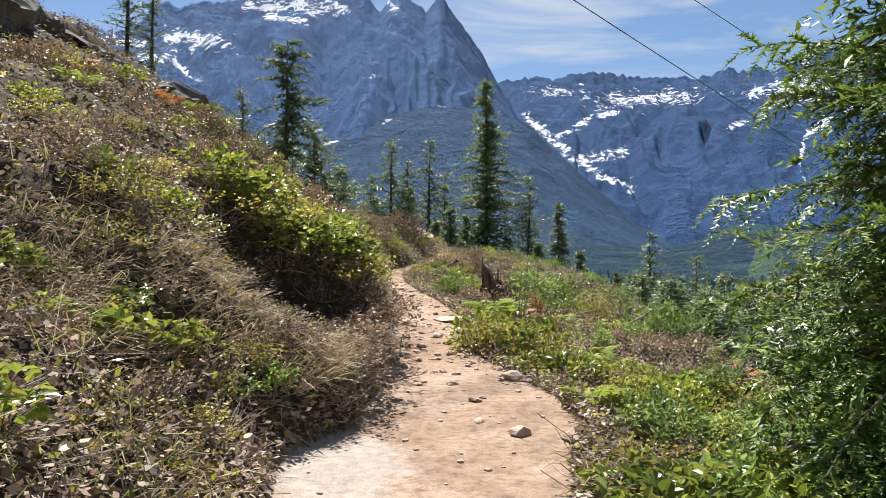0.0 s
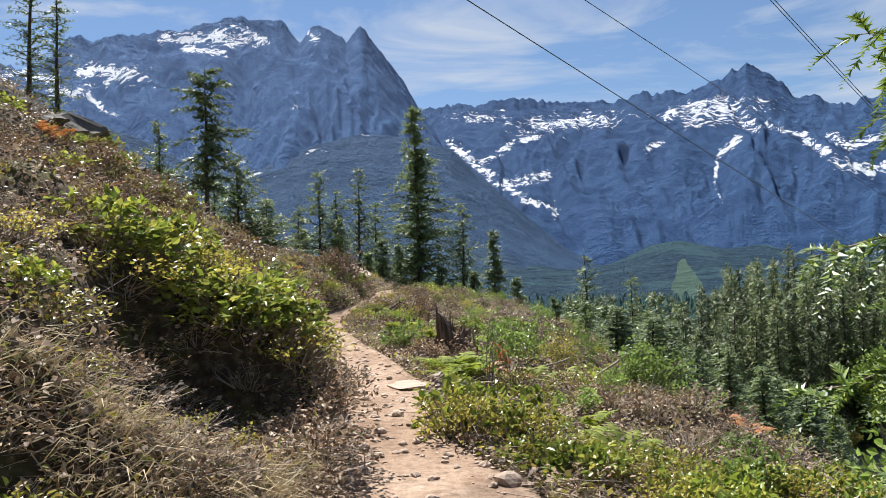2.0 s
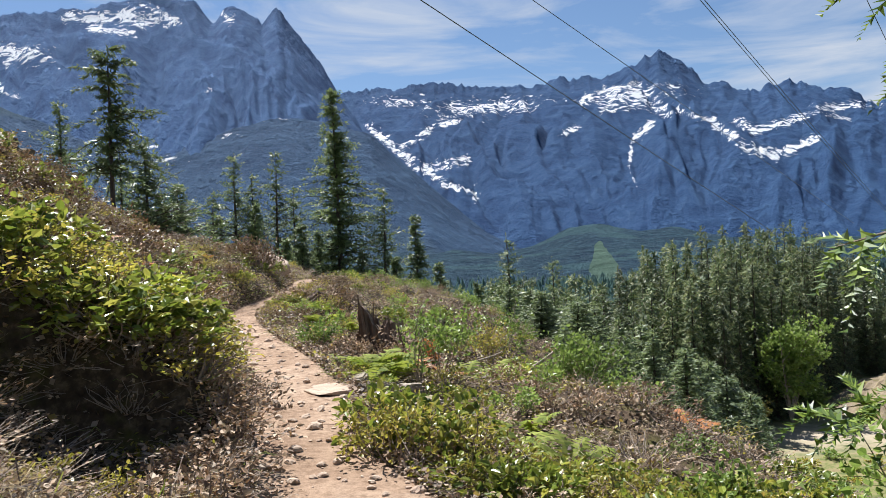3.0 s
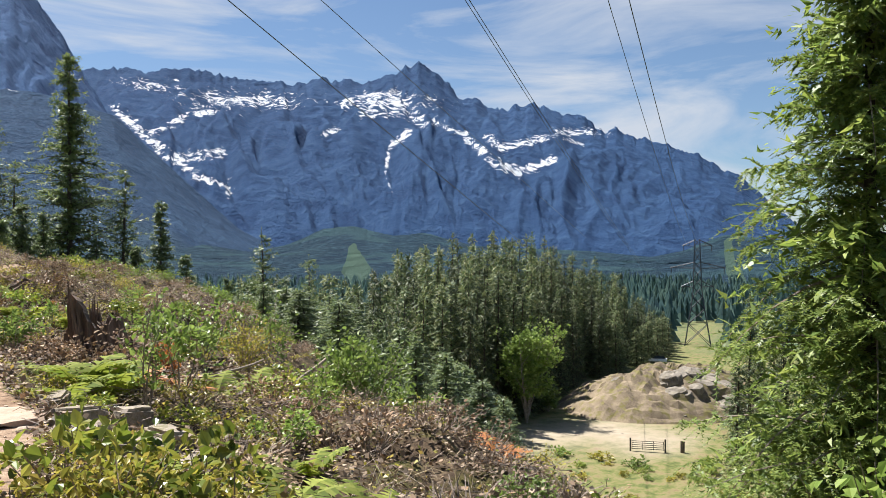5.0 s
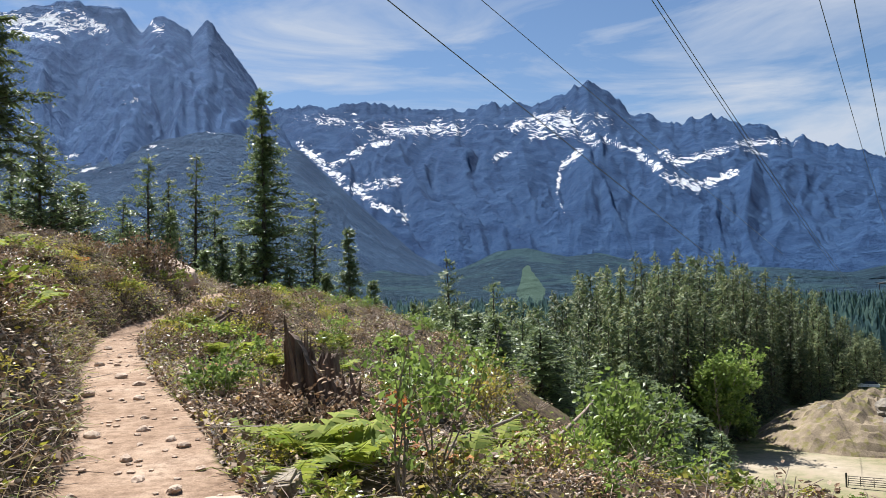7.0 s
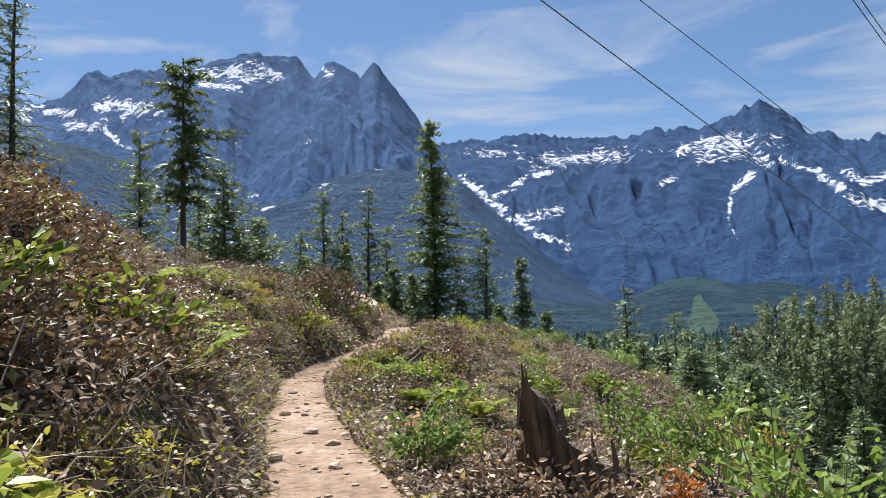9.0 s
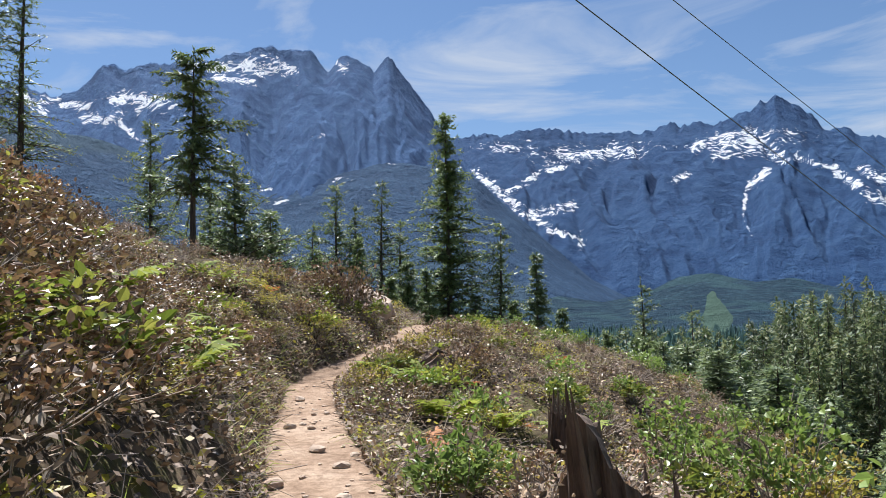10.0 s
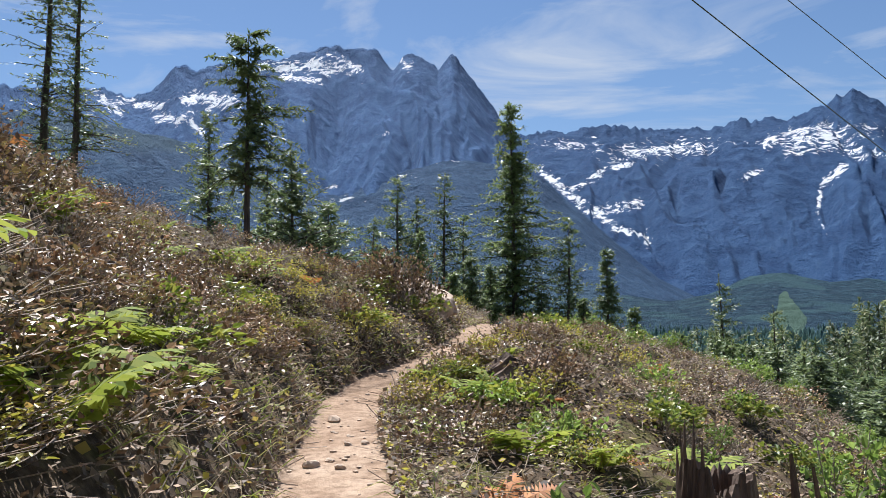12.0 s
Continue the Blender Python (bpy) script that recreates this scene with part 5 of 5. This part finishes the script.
def plain(name, colour, rough=0.6, metal=0.0):
    m, t = material(name)
    finish(t, mixed(t, 0.35, colour, ramp(t, noise_of(t, 6, 5), [(0.3, tuple(c * 0.6 for c in colour)), (0.7, tuple(min(1, c * 1.3) for c in colour))])), rough, metal=metal)
    return m


STEEL = plain("dark_steel", (0.07, 0.075, 0.085), 0.5, 0.6)
RUSTED = plain("gate_paint", (0.05, 0.05, 0.045), 0.6)
WHITE = plain("white_car_paint", (0.75, 0.76, 0.78), 0.3)
GLASS = plain("dark_car_glass", (0.02, 0.025, 0.03), 0.1)
TYRE = plain("tyre_rubber", (0.02, 0.02, 0.02), 0.8)
WOOD = barky("grey_post_wood", (0.08, 0.06, 0.05), (0.25, 0.2, 0.16), 12)


def bar(points, r, sides=6):
    b = Build()
    b.tube(np.array(points, float), np.full(len(points), r), sides)
    return b


gate = new("gate")
for k in range(5):
    part("rail", bar([(-2, 0, 0.35 + 0.25 * k), (2, 0, 0.35 + 0.25 * k)], 0.04), RUSTED, gate)
for x in (-2, -0.7, 0.7, 2):
    part("upright", bar([(x, 0, 0.25), (x, 0, 1.4)], 0.045), RUSTED, gate)
for x in (-2.2, 2.2):
    part("gate_post", bar([(x, 0, 0), (x, 0, 1.7)], 0.12), RUSTED, gate)
gate.matrix_basis = Matrix.LocRotScale((73.3, 86.7, on_land(73.3, 86.7)), Euler((0, 0, radians(-42))), None)
tagged(gate, "closed dark metal field gate across the track", "gate")
x, y = 73.3 + 3.6 * 0.74 + 1, 86.7 - 3.6 * 0.67
ob = part("wooden_post", bar([(0, 0, 0), (0.05, 0, 1.5)], 0.28, 8), WOOD)
ob.location = (x, y, on_land(x, y) - 0.05)
tagged(ob, "short thick weathered wooden post by the gate", "post")

car = new("car")


def loft(profile, half, mat, name, parent, inset=0.9):
    b = Build()
    p = np.array(profile, float)
    n = len(p)
    left = np.column_stack([p[:, 0], np.full(n, -half), p[:, 1]])
    right = left * (1, -1, 1)
    hi = p[:, 1] > p[:, 1].max() * 0.8
    left[hi, 1] *= inset
    right[hi, 1] *= inset
    b.add(np.concatenate([left, right]), [[i, (i + 1) % n, n + (i + 1) % n, n + i] for i in range(n)] + [list(range(n))[::-1], list(range(n, 2 * n))])
    return part(name, b, mat, parent)


loft([(-2.3, 0.4), (-2.3, 0.95), (-1.4, 1.05), (1.9, 1.05), (2.2, 0.95), (2.25, 0.4)], 0.9, WHITE, "body", car)
loft([(-1.0, 1.05), (-0.4, 1.6), (1.5, 1.62), (2.0, 1.05)], 0.8, GLASS, "cabin", car, 0.85)
for wx in (-1.4, 1.4):
    for wy in (-0.82, 0.82):
        wheel = part("wheel", bar([(wx, wy - 0.1, 0.34), (wx, wy + 0.1, 0.34)], 0.34, 14), TYRE, car)
x, y = 0.2 + 205 * math.sin(radians(42.4)), 5 + 205 * math.cos(radians(42.4))
car.matrix_basis = Matrix.LocRotScale((x, y, on_land(x, y)), Euler((0, 0, radians(-40))), None)
tagged(car, "white car parked beyond the rock mound", "car")

pylon = new("pylon")
H, half = 31.0, 3.6


def width_at(z):
    return np.interp(z, (0, 15, 19, H), (half, 1.25, 1.1, 0.7))


def strut(name, p, q, r=0.09):
    part(name, bar([p, q], r, 4), STEEL, pylon)


levels = [0, 6, 10.5, 14, 17, 19.5, 22, 24.5, 27, 29, H]
for sx in (-1, 1):
    for sy in (-1, 1):
        for z0, z1 in zip(levels, levels[1:]):
            a, c = width_at(z0), width_at(z1)
            strut("leg", (sx * a, sy * a, z0), (sx * c, sy * c, z1), 0.14)
for z0, z1 in zip(levels, levels[1:]):
    a, c = width_at(z0), width_at(z1)
    for s in (-1, 1):
        strut("brace", (-a, s * a, z0), (c, s * c, z1))
        strut("brace", (a, s * a, z0), (-c, s * c, z1))
        strut("brace", (s * a, -a, z0), (s * c, c, z1))
for z, w in ((17.0, 4.6), (22.5, 7.8), (29.0, 4.2)):
    a = width_at(z)
    for s in (-1, 1):
        strut("crossarm", (s * a, 0, z), (s * w, 0, z + 0.1), 0.12)
        strut("crossarm", (s * a, 0, z + 1.7), (s * w, 0, z + 0.1), 0.12)
        strut("brace", (s * (a + w) / 2, 0, z + 0.05), (s * (a + w * 0.5) / 1.5, 0, z + 1.0), 0.08)
        strut("insulator", (s * w * 0.95, 0, z), (s * w * 0.95, 0, z - 1.6), 0.12)
px, py = 0.2 + 252 * math.sin(radians(45.0)), 5 + 252 * math.cos(radians(45.0))
pylon.matrix_basis = Matrix.LocRotScale((px, py, on_land(px, py)), Euler((0, 0, radians(-45.8))), None)
tagged(pylon, "tall dark steel lattice power pylon in the valley", "pylon")
axis = radians(45.8)


def wire(lateral, a, slope, sag, s0=-30, s1=250):
    s = np.linspace(s0, s1, 40)
    pts = np.column_stack([0.2 + s * math.sin(axis) + lateral * math.cos(axis), 5 + s * math.cos(axis) - lateral * math.sin(axis), a + slope * s + sag * s * s])
    ob = part("power_line", bar(pts, 0.027, 5), STEEL)
    tagged(ob, "thin dark overhead power line", "power line", "overhead power lines")


wire(-20.7, 19.0, -0.17, 0.00004, s1=170)
wire(-24.0, 23.9, -0.108, 0.0, s1=170)
wire(-14.0, 25.2, -0.155, 0.0001, s1=200)
wire(-14.6, 25.9, -0.158, 0.0001, s1=200)
wire(-6.0, 24.5, -0.118, 0.00015)
wire(-3.5, 18.1, -0.092, 0.00018)

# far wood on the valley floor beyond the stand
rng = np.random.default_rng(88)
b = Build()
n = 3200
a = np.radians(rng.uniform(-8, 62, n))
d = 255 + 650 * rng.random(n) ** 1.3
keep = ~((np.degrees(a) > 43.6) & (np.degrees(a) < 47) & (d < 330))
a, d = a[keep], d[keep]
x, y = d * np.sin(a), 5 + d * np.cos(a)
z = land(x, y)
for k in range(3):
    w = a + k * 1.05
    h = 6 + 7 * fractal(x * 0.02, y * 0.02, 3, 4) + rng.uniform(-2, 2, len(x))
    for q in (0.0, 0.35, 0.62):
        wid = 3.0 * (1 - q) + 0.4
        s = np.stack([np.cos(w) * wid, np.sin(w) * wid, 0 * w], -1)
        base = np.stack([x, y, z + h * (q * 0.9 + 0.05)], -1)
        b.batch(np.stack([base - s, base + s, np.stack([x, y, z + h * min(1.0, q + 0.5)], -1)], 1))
# leaf colours made paler and bluer to stand in for valley haze
tagged(part("far_wood", b, leafy("hazed_far_wood_leaf", [(0.12, 0.21, 0.22), (0.17, 0.28, 0.26), (0.23, 0.34, 0.29)], 0.8, 0.35)), "hazy green wood across the valley floor", "wood", kind="stuff")
